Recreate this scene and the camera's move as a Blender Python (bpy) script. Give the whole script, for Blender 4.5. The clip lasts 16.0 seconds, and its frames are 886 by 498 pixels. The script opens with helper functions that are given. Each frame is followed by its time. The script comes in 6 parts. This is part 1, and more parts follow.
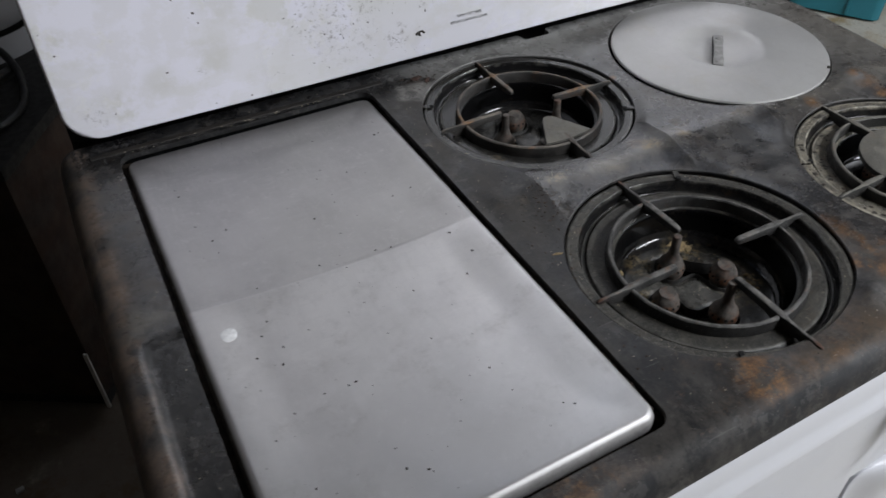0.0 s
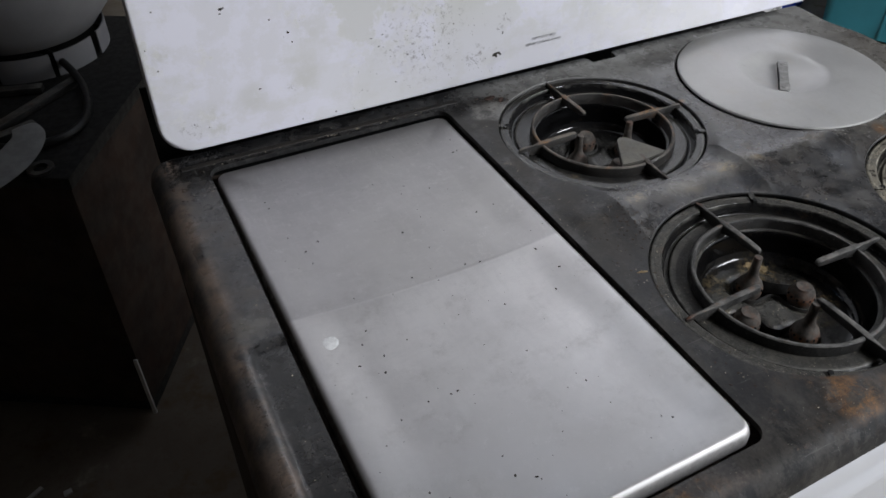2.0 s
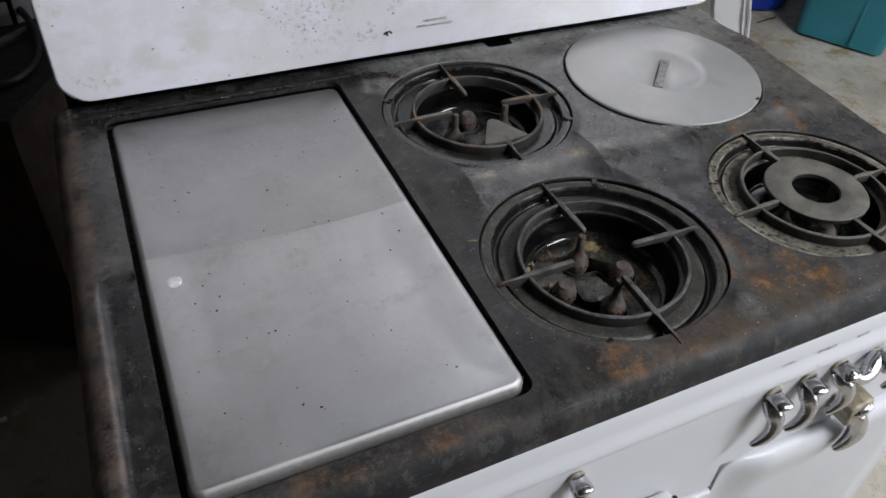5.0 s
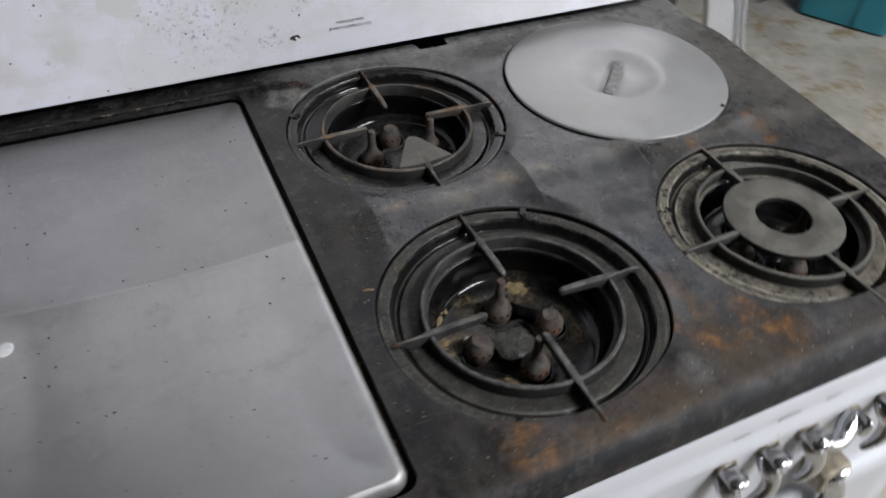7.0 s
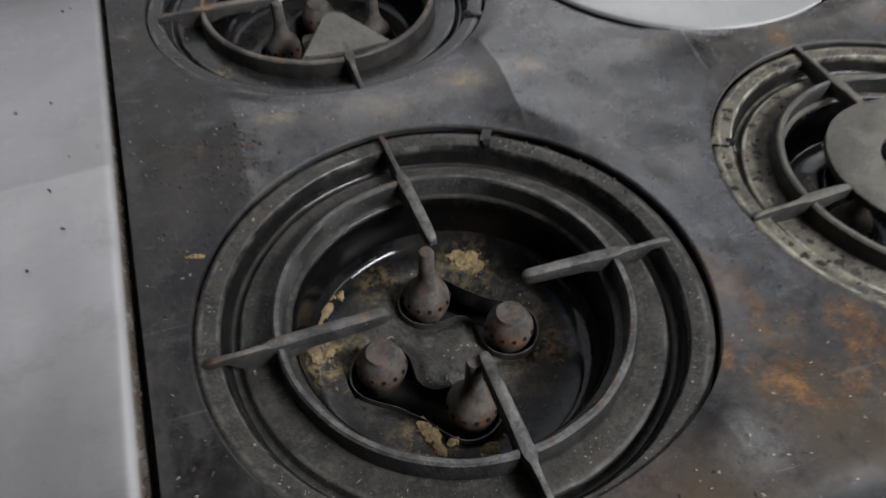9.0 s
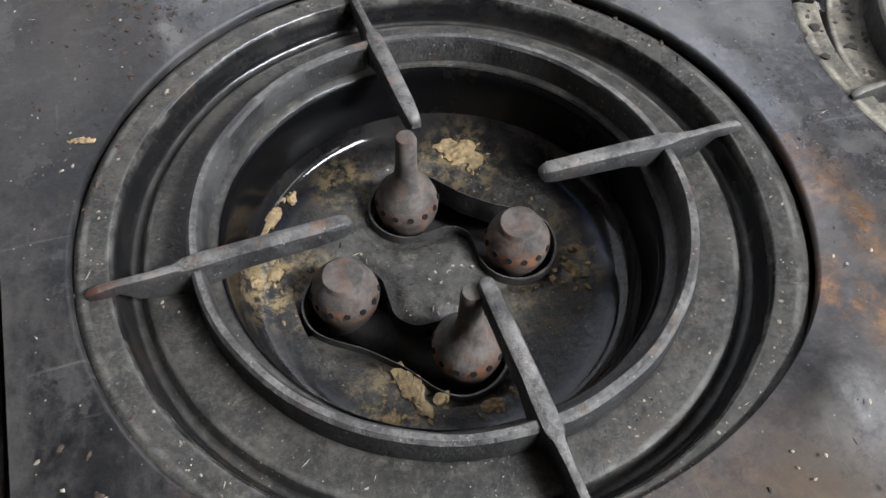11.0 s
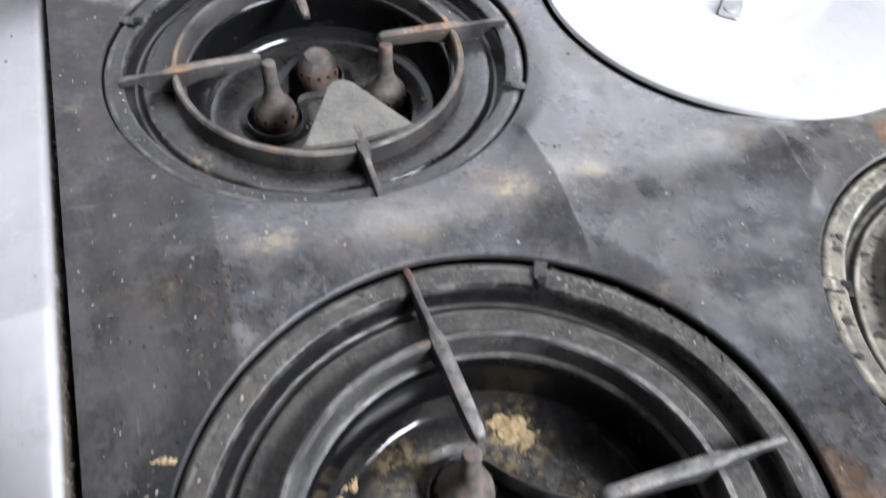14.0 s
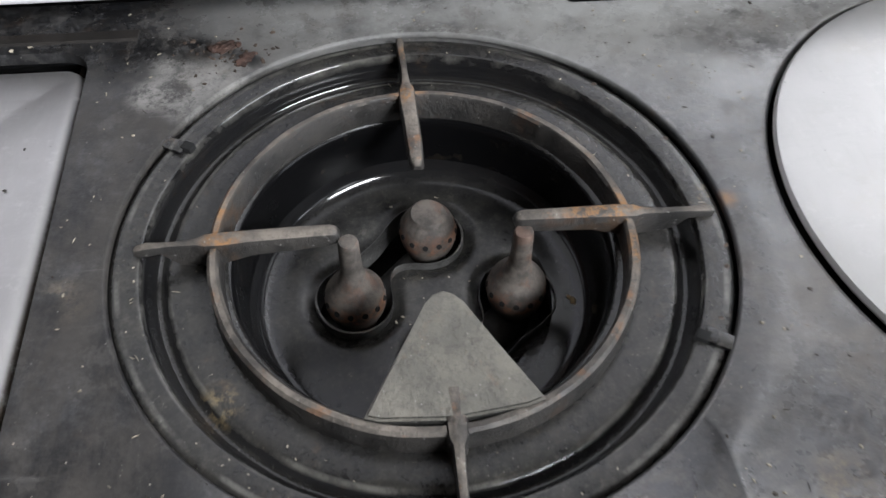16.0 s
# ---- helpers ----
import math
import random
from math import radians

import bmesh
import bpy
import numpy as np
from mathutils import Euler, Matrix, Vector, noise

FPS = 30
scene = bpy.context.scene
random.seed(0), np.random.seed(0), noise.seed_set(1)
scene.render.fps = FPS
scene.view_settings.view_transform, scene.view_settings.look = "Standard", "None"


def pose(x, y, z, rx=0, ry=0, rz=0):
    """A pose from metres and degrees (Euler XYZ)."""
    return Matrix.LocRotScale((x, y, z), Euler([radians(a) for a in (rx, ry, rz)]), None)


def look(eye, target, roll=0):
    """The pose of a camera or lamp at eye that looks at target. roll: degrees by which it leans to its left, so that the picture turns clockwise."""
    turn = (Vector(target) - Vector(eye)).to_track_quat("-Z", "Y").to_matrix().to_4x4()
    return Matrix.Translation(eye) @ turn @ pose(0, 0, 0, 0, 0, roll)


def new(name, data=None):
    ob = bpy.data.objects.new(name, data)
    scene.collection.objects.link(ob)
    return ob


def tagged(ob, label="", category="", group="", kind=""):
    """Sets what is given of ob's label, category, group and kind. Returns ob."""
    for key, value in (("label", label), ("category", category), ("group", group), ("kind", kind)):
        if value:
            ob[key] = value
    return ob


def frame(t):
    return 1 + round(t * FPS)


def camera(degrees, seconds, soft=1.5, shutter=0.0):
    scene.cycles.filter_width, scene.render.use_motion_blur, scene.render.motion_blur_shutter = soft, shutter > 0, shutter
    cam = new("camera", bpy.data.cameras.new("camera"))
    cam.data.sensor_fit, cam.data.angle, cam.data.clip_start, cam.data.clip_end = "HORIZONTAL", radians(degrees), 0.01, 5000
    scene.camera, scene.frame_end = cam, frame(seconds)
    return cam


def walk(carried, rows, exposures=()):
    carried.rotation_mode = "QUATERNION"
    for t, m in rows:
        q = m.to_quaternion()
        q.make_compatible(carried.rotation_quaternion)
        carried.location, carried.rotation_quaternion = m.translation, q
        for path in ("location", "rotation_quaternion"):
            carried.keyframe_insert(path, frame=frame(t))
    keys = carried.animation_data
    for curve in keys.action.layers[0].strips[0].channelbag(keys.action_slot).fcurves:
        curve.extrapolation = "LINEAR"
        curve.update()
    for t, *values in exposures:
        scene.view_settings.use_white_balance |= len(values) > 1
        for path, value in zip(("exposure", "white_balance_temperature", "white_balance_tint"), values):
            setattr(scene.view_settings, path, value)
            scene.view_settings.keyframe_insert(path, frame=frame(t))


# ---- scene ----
cam = camera(58.2, 16.0, shutter=0.5)
PATH = [
    (0, (-0.009, -0.253, 1.39), (0.658, 1.086, 0.062), -1.1),
    (0.5, (-0.048, -0.246, 1.399), (0.623, 1.1, 0.081), -2.1),
    (1, (-0.066, -0.243, 1.407), (0.604, 1.126, 0.112), -1.6),
    (1.5, (-0.079, -0.236, 1.412), (0.563, 1.15, 0.12), -1.0),
    (2, (-0.081, -0.237, 1.406), (0.573, 1.136, 0.107), -0.5),
    (2.5, (-0.086, -0.245, 1.405), (0.585, 1.101, 0.087), 0.1),
    (3, (-0.089, -0.28, 1.417), (0.553, 1.05, 0.069), 1.7),
    (3.5, (-0.063, -0.333, 1.416), (0.514, 0.989, 0.031), 5.2),
    (4, (-0.011, -0.352, 1.442), (0.531, 0.987, 0.058), 3.5),
    (4.5, (0.014, -0.357, 1.453), (0.628, 0.99, 0.108), 4.6),
    (4.7, (0.023, -0.365, 1.452), (0.643, 0.984, 0.111), 4.1),
    (6.8, (0.131, -0.282, 1.414), (0.817, 0.983, 0.025), 2.2),
    (7, (0.182, -0.28, 1.412), (0.774, 1.041, 0.033), 2.1),
    (7.5, (0.277, -0.266, 1.389), (0.758, 1.09, 0.001), 3.8),
    (8, (0.318, -0.23, 1.349), (0.709, 1.125, -0.068), 3.9),
    (8.5, (0.339, -0.16, 1.287), (0.75, 1.148, -0.169), 2.2),
    (9, (0.353, -0.113, 1.219), (0.765, 1.139, -0.285), 0.7),
    (9.5, (0.369, -0.075, 1.17), (0.764, 1.102, -0.398), 1.0),
    (10, (0.372, -0.058, 1.139), (0.774, 1.053, -0.475), 2.0),
    (12.5, (0.377, -0.048, 1.129), (0.76, 1.008, -0.526), 3.1),
    (13, (0.372, -0.043, 1.135), (0.764, 1.019, -0.514), 3.3),
    (13.5, (0.365, -0.01, 1.175), (0.815, 1.067, -0.449), 5.7),
    (14, (0.363, 0.028, 1.202), (0.825, 1.184, -0.363), 4.8),
    (14.5, (0.382, 0.071, 1.201), (0.755, 1.315, -0.321), 4.8),
    (15, (0.399, 0.123, 1.194), (0.651, 1.362, -0.356), 3.1),
    (15.5, (0.412, 0.176, 1.175), (0.576, 1.383, -0.412), 1.9),
    (16, (0.412, 0.207, 1.154), (0.537, 1.406, -0.442), 1.0),
]
walk(cam, [(t, look(eye, target, roll)) for t, eye, target, roll in PATH],
     [(0.0, 0.0, 6500, 10), (3.0, -0.03, 6500, 10), (4.5, 0.0, 6500, 10), (7.0, 0.04, 6550, 10), (8.5, 0.10, 6550, 10), (9.5, 0.55, 6550, 10), (10.2, 0.95, 6500, 10),
      (12.3, 1.6, 6250, 13), (13.0, 1.72, 6250, 13), (13.5, 1.85, 6200, 13), (14.0, 1.72, 6200, 13), (14.5, 1.45, 6250, 12), (15.0, 1.22, 6400, 11), (16.0, 1.04, 6500, 10)])

# ---- world and light ----
world = bpy.data.worlds.new("sky")
scene.world = world
world.use_nodes = True
wn = world.node_tree.nodes
sky = wn.new("ShaderNodeTexSky")
sky.sky_type = "NISHITA"
sky.sun_disc = False
sky.sun_elevation = radians(35)
sky.sun_rotation = radians(140)
wn["Background"].inputs["Strength"].default_value = 0.1
world.node_tree.links.new(sky.outputs[0], wn["Background"].inputs[0])


def area_lamp(name, eye, target, sx, sy, watts, color):
    data = bpy.data.lights.new(name, "AREA")
    data.shape, data.size, data.size_y, data.energy, data.color = "RECTANGLE", sx, sy, watts, color
    ob = new(name, data)
    ob.matrix_world = look(eye, target)
    return ob


# daylight from an unseen open roller door; two overhead lamps added to fit glints
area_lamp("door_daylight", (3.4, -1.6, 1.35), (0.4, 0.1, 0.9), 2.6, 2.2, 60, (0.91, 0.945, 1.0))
area_lamp("roof_lamp_added", (1.87, -1.18, 2.64), (0.5, 0.2, 0.9), 1.3, 0.45, 72, (0.92, 0.95, 1.0))
area_lamp("far_roof_lamp_added", (1.35, 1.45, 2.64), (0.6, 0.5, 0.9), 1.3, 0.9, 4, (0.92, 0.95, 1.0))

# ---- materials ----
Z = 0.915


class Mat:
    """A small node builder; positions are in world metres."""

    def __init__(self, name, rough=0.5, metal=0.0, spec=0.5):
        self.m = bpy.data.materials.new(name)
        self.m.use_nodes = True
        self.t = self.m.node_tree
        self.b = self.t.nodes["Principled BSDF"]
        self.b.inputs["Roughness"].default_value = rough
        self.b.inputs["Metallic"].default_value = metal
        self.b.inputs["Specular IOR Level"].default_value = spec
        self.pos = self.t.nodes.new("ShaderNodeNewGeometry").outputs["Position"]

    def put(self, sock, value):
        if isinstance(value, (int, float)):
            sock.default_value = value
        elif isinstance(value, tuple):
            sock.default_value = (*value, 1.0) if len(value) == 3 and len(sock.default_value) == 4 else value
        else:
            self.t.links.new(value, sock)

    def noise(self, scale, detail=4.0, rough=0.6, lo=0.35, hi=0.65, stretch=None, shift=(0, 0, 0)):
        co = self.pos
        if stretch or shift != (0, 0, 0):
            mp = self.t.nodes.new("ShaderNodeMapping")
            mp.inputs["Scale"].default_value = stretch or (1, 1, 1)
            mp.inputs["Location"].default_value = shift
            self.t.links.new(co, mp.inputs["Vector"])
            co = mp.outputs[0]
        n = self.t.nodes.new("ShaderNodeTexNoise")
        n.inputs["Scale"].default_value = scale
        n.inputs["Detail"].default_value = detail
        n.inputs["Roughness"].default_value = rough
        self.t.links.new(co, n.inputs["Vector"])
        return self.ramp(n.outputs["Fac"], lo, hi)

    def ramp(self, value, lo, hi, a=0.0, b=1.0):
        r = self.t.nodes.new("ShaderNodeMapRange")
        r.interpolation_type = "SMOOTHSTEP"
        self.put(r.inputs["Value"], value)
        for k, v in (("From Min", lo), ("From Max", hi), ("To Min", a), ("To Max", b)):
            r.inputs[k].default_value = v
        return r.outputs["Result"]

    def math(self, op, a, b=0.0):
        n = self.t.nodes.new("ShaderNodeMath")
        n.operation = op
        n.use_clamp = op in ("ADD", "SUBTRACT", "MULTIPLY")
        self.put(n.inputs[0], a)
        self.put(n.inputs[1], b)
        return n.outputs[0]

    def spot(self, x, y, r, soft=0.6, z=None):
        """1 within r of a place, fading outwards."""
        d = self.t.nodes.new("ShaderNodeVectorMath")
        d.operation = "MULTIPLY_ADD"
        d.inputs[1].default_value = (1, 1, 0 if z is None else 1)
        d.inputs[2].default_value = (-x, -y, 0 if z is None else -z)
        self.t.links.new(self.pos, d.inputs[0])
        ln = self.t.nodes.new("ShaderNodeVectorMath")
        ln.operation = "LENGTH"
        self.t.links.new(d.outputs[0], ln.inputs[0])
        return self.ramp(ln.outputs["Value"], r * (1 - soft), r * (1 + soft), 1.0, 0.0)

    def ring(self, x, y, r, w):
        """1 on a circle of radius r, fading over w to both sides."""
        d = self.t.nodes.new("ShaderNodeVectorMath")
        d.operation = "MULTIPLY_ADD"
        d.inputs[1].default_value = (1, 1, 0)
        d.inputs[2].default_value = (-x, -y, 0)
        self.t.links.new(self.pos, d.inputs[0])
        ln = self.t.nodes.new("ShaderNodeVectorMath")
        ln.operation = "LENGTH"
        self.t.links.new(d.outputs[0], ln.inputs[0])
        n = self.t.nodes.new("ShaderNodeMath")
        n.operation = "SUBTRACT"
        self.t.links.new(ln.outputs["Value"], n.inputs[0])
        n.inputs[1].default_value = r
        return self.ramp(self.math("ABSOLUTE", n.outputs[0]), w * 0.2, w, 1.0, 0.0)

    def flat(self, lo=0.80, hi=0.97):
        """1 on flat faces, 0 on steep ones; masks settled dust and painted side shade."""
        g = self.t.nodes.new("ShaderNodeNewGeometry")
        n = self.t.nodes.new("ShaderNodeSeparateXYZ")
        self.t.links.new(g.outputs["Normal"], n.inputs[0])
        return self.ramp(n.outputs[2], lo, hi)

    def specks(self, scale, size, share):
        """Small round grains: 1 inside a grain."""
        n = self.t.nodes.new("ShaderNodeTexVoronoi")
        n.inputs["Scale"].default_value = scale
        self.t.links.new(self.pos, n.inputs["Vector"])
        sep = self.t.nodes.new("ShaderNodeSeparateColor")
        self.t.links.new(n.outputs["Color"], sep.inputs[0])
        keep = self.ramp(sep.outputs[0], 1 - share - 0.01, 1 - share + 0.01)
        return self.math("MULTIPLY", self.ramp(n.outputs["Distance"], size * 0.6, size, 1.0, 0.0), keep)

    def band(self, k, v):
        n = self.t.nodes.new("ShaderNodeMath")
        n.operation = "SUBTRACT"
        self.put(n.inputs[0], self.axis(k))
        n.inputs[1].default_value = v
        return n.outputs[0]

    def axis(self, k):
        n = self.t.nodes.new("ShaderNodeSeparateXYZ")
        self.t.links.new(self.pos, n.inputs[0])
        return n.outputs[k]

    def sleek(self):
        """The unrusted patch on the lowered lip beside the griddle."""
        x = self.ramp(self.axis(0), -0.037, -0.034)
        y = self.ramp(self.axis(1), 0.238, 0.243, 1.0, 0.0)
        return self.math("MULTIPLY", self.math("MULTIPLY", x, y), self.ramp(self.axis(0), -0.004, 0.0, 1.0, 0.0))

    def mix(self, fac, a, b):
        n = self.t.nodes.new("ShaderNodeMix")
        n.data_type = "RGBA"
        self.put(n.inputs["Factor"], fac)
        self.put(n.inputs["A"], a)
        self.put(n.inputs["B"], b)
        return n.outputs["Result"]

    def mixf(self, fac, a, b):
        n = self.t.nodes.new("ShaderNodeMix")
        n.data_type = "FLOAT"
        self.put(n.inputs["Factor"], fac)
        self.put(n.inputs["A"], a)
        self.put(n.inputs["B"], b)
        return n.outputs["Result"]

    def color(self, c):
        self.put(self.b.inputs["Base Color"], c)
        return self

    def rough(self, r):
        self.put(self.b.inputs["Roughness"], r)
        return self

    def bump(self, height, strength=0.3, dist=0.001):
        n = self.t.nodes.new("ShaderNodeBump")
        n.inputs["Strength"].default_value = strength
        n.inputs["Distance"].default_value = dist
        self.put(n.inputs["Height"], height)
        self.t.links.new(n.outputs[0], self.b.inputs["Normal"])
        return self


def mat_cooktop():
    a = Mat("worn_black_enamel_top", spec=0.6)
    broad = a.noise(6, 5, 0.6, 0.35, 0.68)
    cloud = a.noise(17, 6, 0.68, 0.40, 0.66, shift=(1.3, 0.2, 0))
    fine = a.noise(190, 5, 0.75, 0.42, 0.74)
    wear = a.noise(42, 6, 0.72, 0.50, 0.70)
    c = a.mix(broad, (0.021, 0.0225, 0.026), (0.056, 0.058, 0.064))
    c = a.mix(a.math("MULTIPLY", cloud, 0.55), c, (0.072, 0.070, 0.068))
    c = a.mix(a.math("MULTIPLY", wear, 0.5), c, (0.118, 0.104, 0.090))
    c = a.mix(a.math("MULTIPLY", fine, 0.35), c, (0.15, 0.14, 0.13))
    c = a.mix(a.math("MULTIPLY", a.noise(85, 9, 0.85, 0.52, 0.64, shift=(2, 7, 1)), 0.55), c, (0.135, 0.125, 0.112))
    c = a.mix(a.math("MULTIPLY", a.noise(60, 9, 0.85, 0.51, 0.62, shift=(8, 1, 4)), 0.75), c, (0.019, 0.017, 0.015))
    streak = a.noise(70, 6, 0.7, 0.58, 0.70, stretch=(0.22, 1.0, 1.0), shift=(1, 3, 0))
    c = a.mix(a.math("MULTIPLY", streak, 0.45), c, (0.11, 0.098, 0.085))
    # greyer towards the rear and the far side
    far = a.math("MULTIPLY", a.ramp(a.axis(0), 0.50, 0.80), a.ramp(a.axis(1), 0.19, 0.36, 0.10, 0.8))
    c = a.mix(a.math("MULTIPLY", far, a.noise(13, 7, 0.75, 0.18, 0.56, shift=(0, 3, 3))), c, (0.165, 0.156, 0.139))
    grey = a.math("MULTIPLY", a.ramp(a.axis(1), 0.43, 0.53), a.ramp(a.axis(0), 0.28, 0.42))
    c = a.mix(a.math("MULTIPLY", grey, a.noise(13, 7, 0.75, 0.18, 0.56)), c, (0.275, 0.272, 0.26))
    c = a.mix(a.math("MULTIPLY", a.noise(9, 7, 0.72, 0.44, 0.66, shift=(6, 1, 3)), 0.28), c, (0.070, 0.058, 0.046))
    # pale band between the burners: worn smears plus the cover's sheen, painted
    band = a.math("MULTIPLY", a.ramp(a.math("ABSOLUTE", a.band(1, 0.264)), 0.002, 0.026, 1.0, 0.0), a.noise(26, 5, 0.6, 0.40, 0.64))
    c = a.mix(a.math("MULTIPLY", band, 0.75), c, (0.190, 0.176, 0.152))
    rustn = a.math("MULTIPLY", a.noise(44, 9, 0.78, 0.41, 0.57), 0.9)
    rust = None
    for x, y, r, k in RUST:
        m = a.math("MULTIPLY", a.spot(x, y, r), k)
        rust = m if rust is None else a.math("ADD", rust, m)
    for x, y, r, k in BROWN:
        c = a.mix(a.math("MULTIPLY", a.math("MULTIPLY", a.spot(x, y, r, 0.8), k), a.noise(24, 8, 0.75, 0.28, 0.58, shift=(4, 8, 5))), c, (0.078, 0.060, 0.043))
    rim = a.ramp(a.axis(0), -0.042, -0.026, 1.0, 0.0)
    front = a.math("MULTIPLY", a.ramp(a.axis(1), -0.05, -0.015, 1.0, 0.0), 0.45)
    rust2 = a.math("MULTIPLY", a.math("ADD", rim, front), a.noise(22, 6, 0.72, 0.38, 0.62))
    c = a.mix(rust2, c, (0.215, 0.160, 0.125))
    c = a.mix(a.math("MULTIPLY", rust, rustn), c, a.mix(a.noise(120, 6, 0.8, 0.4, 0.6, shift=(7, 3, 3)), (0.105, 0.054, 0.027), (0.265, 0.135, 0.050)))
    for x, y, r, k in TAN:
        c = a.mix(a.math("MULTIPLY", a.math("MULTIPLY", a.spot(x, y, r), k * 0.9), a.noise(75, 9, 0.84, 0.44, 0.58, stretch=(0.7, 1.0, 1.0))), c, (0.33, 0.255, 0.15))
    black = a.math("MULTIPLY", a.noise(40, 6, 0.75, 0.54, 0.72, shift=(3.1, 1.7, 0.4)), 0.6)
    c = a.mix(black, c, (0.013, 0.013, 0.015))
    # panel beside the griddle, up to its crease: caked grime, darkened by painted shade
    caked = a.math("MULTIPLY", a.ramp(a.axis(0), 0.338, 0.366, 1.0, 0.0), a.math("MULTIPLY", a.math("MULTIPLY", a.ramp(a.axis(1), -0.03, 0.01), a.ramp(a.axis(1), 0.45, 0.52, 1.0, 0.0)), a.noise(26, 8, 0.8, 0.25, 0.56, shift=(5, 0, 1))))
    c = a.mix(a.math("MULTIPLY", a.math("MULTIPLY", caked, a.ramp(a.axis(0), 0.25, 0.255)), 0.72), c, (0.012, 0.0112, 0.0108))
    # dark blots, and spots of painted shade beside the griddle
    for x, y, r, k in SHADE_BLOTS:
        c = a.mix(a.math("MULTIPLY", a.math("MULTIPLY", a.spot(x, y, r, 0.5), k), a.noise(70, 9, 0.86, 0.40, 0.53)), c, (0.0075, 0.0077, 0.0085))
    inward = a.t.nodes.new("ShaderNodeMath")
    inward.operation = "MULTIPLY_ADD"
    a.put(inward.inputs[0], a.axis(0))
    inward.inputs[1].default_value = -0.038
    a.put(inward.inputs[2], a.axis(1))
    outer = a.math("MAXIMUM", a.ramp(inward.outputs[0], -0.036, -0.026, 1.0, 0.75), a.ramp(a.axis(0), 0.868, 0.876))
    # darker where the sheet rolls over, most of all along its outer edge
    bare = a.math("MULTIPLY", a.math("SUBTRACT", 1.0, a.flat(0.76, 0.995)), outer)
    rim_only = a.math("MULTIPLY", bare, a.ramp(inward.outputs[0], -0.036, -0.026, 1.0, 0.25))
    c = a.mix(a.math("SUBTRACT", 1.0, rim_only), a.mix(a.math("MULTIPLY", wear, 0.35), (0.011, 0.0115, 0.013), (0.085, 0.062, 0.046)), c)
    c = a.mix(a.math("MULTIPLY", a.noise(80, 9, 0.85, 0.53, 0.64, shift=(4, 4, 6)), 0.42), c, (0.060, 0.055, 0.050))
    c = a.mix(a.math("MULTIPLY", a.noise(30, 9, 0.82, 0.53, 0.64, shift=(1, 6, 2)), 0.30), c, (0.062, 0.041, 0.028))
    clean = a.sleek()
    c = a.mix(a.math("MULTIPLY", clean, a.noise(45, 8, 0.8, 0.25, 0.60, shift=(6, 6, 2))), c, (0.0085, 0.0083, 0.0085))
    c = a.mix(a.math("MULTIPLY", a.math("MULTIPLY", a.specks(330, 0.14, 0.16), a.noise(15, 4, 0.6, 0.45, 0.65, shift=(7, 7, 0))), 0.7), c, (0.26, 0.24, 0.20))
    # baked grease beside the griddle, with a standing person's shade painted in
    baked = a.math("MULTIPLY", a.ramp(a.axis(0), 0.325, 0.375, 1.0, 0.0), a.math("MULTIPLY", a.ramp(a.axis(0), 0.25, 0.26), a.ramp(a.axis(1), 0.44, 0.52, 1.0, 0.0)))
    c = a.mix(a.math("MULTIPLY", baked, a.math("MULTIPLY", a.noise(38, 9, 0.82, 0.38, 0.56, shift=(3, 9, 1)), 0.9)), c, (0.0055, 0.0055, 0.006))
    c = a.mix(0.10, c, (0.004, 0.0042, 0.005))
    # wiping scratches and dried-out stains with hard borders
    for k, (st, sh) in enumerate((((0.07, 1.0, 1.0), (3, 1, 2)), ((1.0, 0.09, 1.0), (6, 2, 4)))):
        c = a.mix(a.math("MULTIPLY", a.noise(210, 4, 0.6, 0.66, 0.74, stretch=st, shift=sh), 0.30), c, (0.17, 0.165, 0.155))
    c = a.mix(a.math("MULTIPLY", a.noise(24, 10, 0.72, 0.545, 0.575, shift=(9, 4, 2)), 0.34), c, (0.020, 0.019, 0.018))
    c = a.mix(a.math("MULTIPLY", a.noise(33, 10, 0.74, 0.565, 0.59, shift=(2, 7, 7)), 0.22), c, (0.115, 0.108, 0.100))
    # pale lines on the fold crests: rubbing, with their highlight painted in
    for x in (0.350, 0.511, 0.636, 0.792):
        crest = a.ramp(a.math("ABSOLUTE", a.band(0, x + 0.0006)), 0.0006, 0.0026, 1.0, 0.0)
        span = a.math("MULTIPLY", a.ramp(a.axis(1), -0.01, 0.03), a.ramp(a.axis(1), 0.36, 0.42, 1.0, 0.0))
        c = a.mix(a.math("MULTIPLY", a.math("MULTIPLY", crest, span), a.noise(90, 7, 0.8, 0.46, 0.68, shift=(x, 2, 1))), c, (0.075, 0.074, 0.072))
    c = a.mix(a.math("MULTIPLY", a.specks(420, 0.16, 0.10), 0.6), c, (0.24, 0.23, 0.21))
    c = a.mix(a.math("MULTIPLY", a.specks(150, 0.07, 0.10), 0.8), c, (0.30, 0.28, 0.24))
    side = a.math("MULTIPLY", a.ramp(a.axis(0), 0.330, 0.362, 1.0, 0.0), a.math("MULTIPLY", a.ramp(a.axis(0), 0.25, 0.255), a.ramp(a.axis(1), 0.46, 0.52, 1.0, 0.0)))
    grimy = a.math("MULTIPLY", side, a.noise(34, 9, 0.82, 0.40, 0.60, shift=(2, 4, 8), stretch=(1.0, 0.45, 1.0)))
    c = a.mix(a.math("MULTIPLY", grimy, 0.55), c, (0.062, 0.056, 0.049))
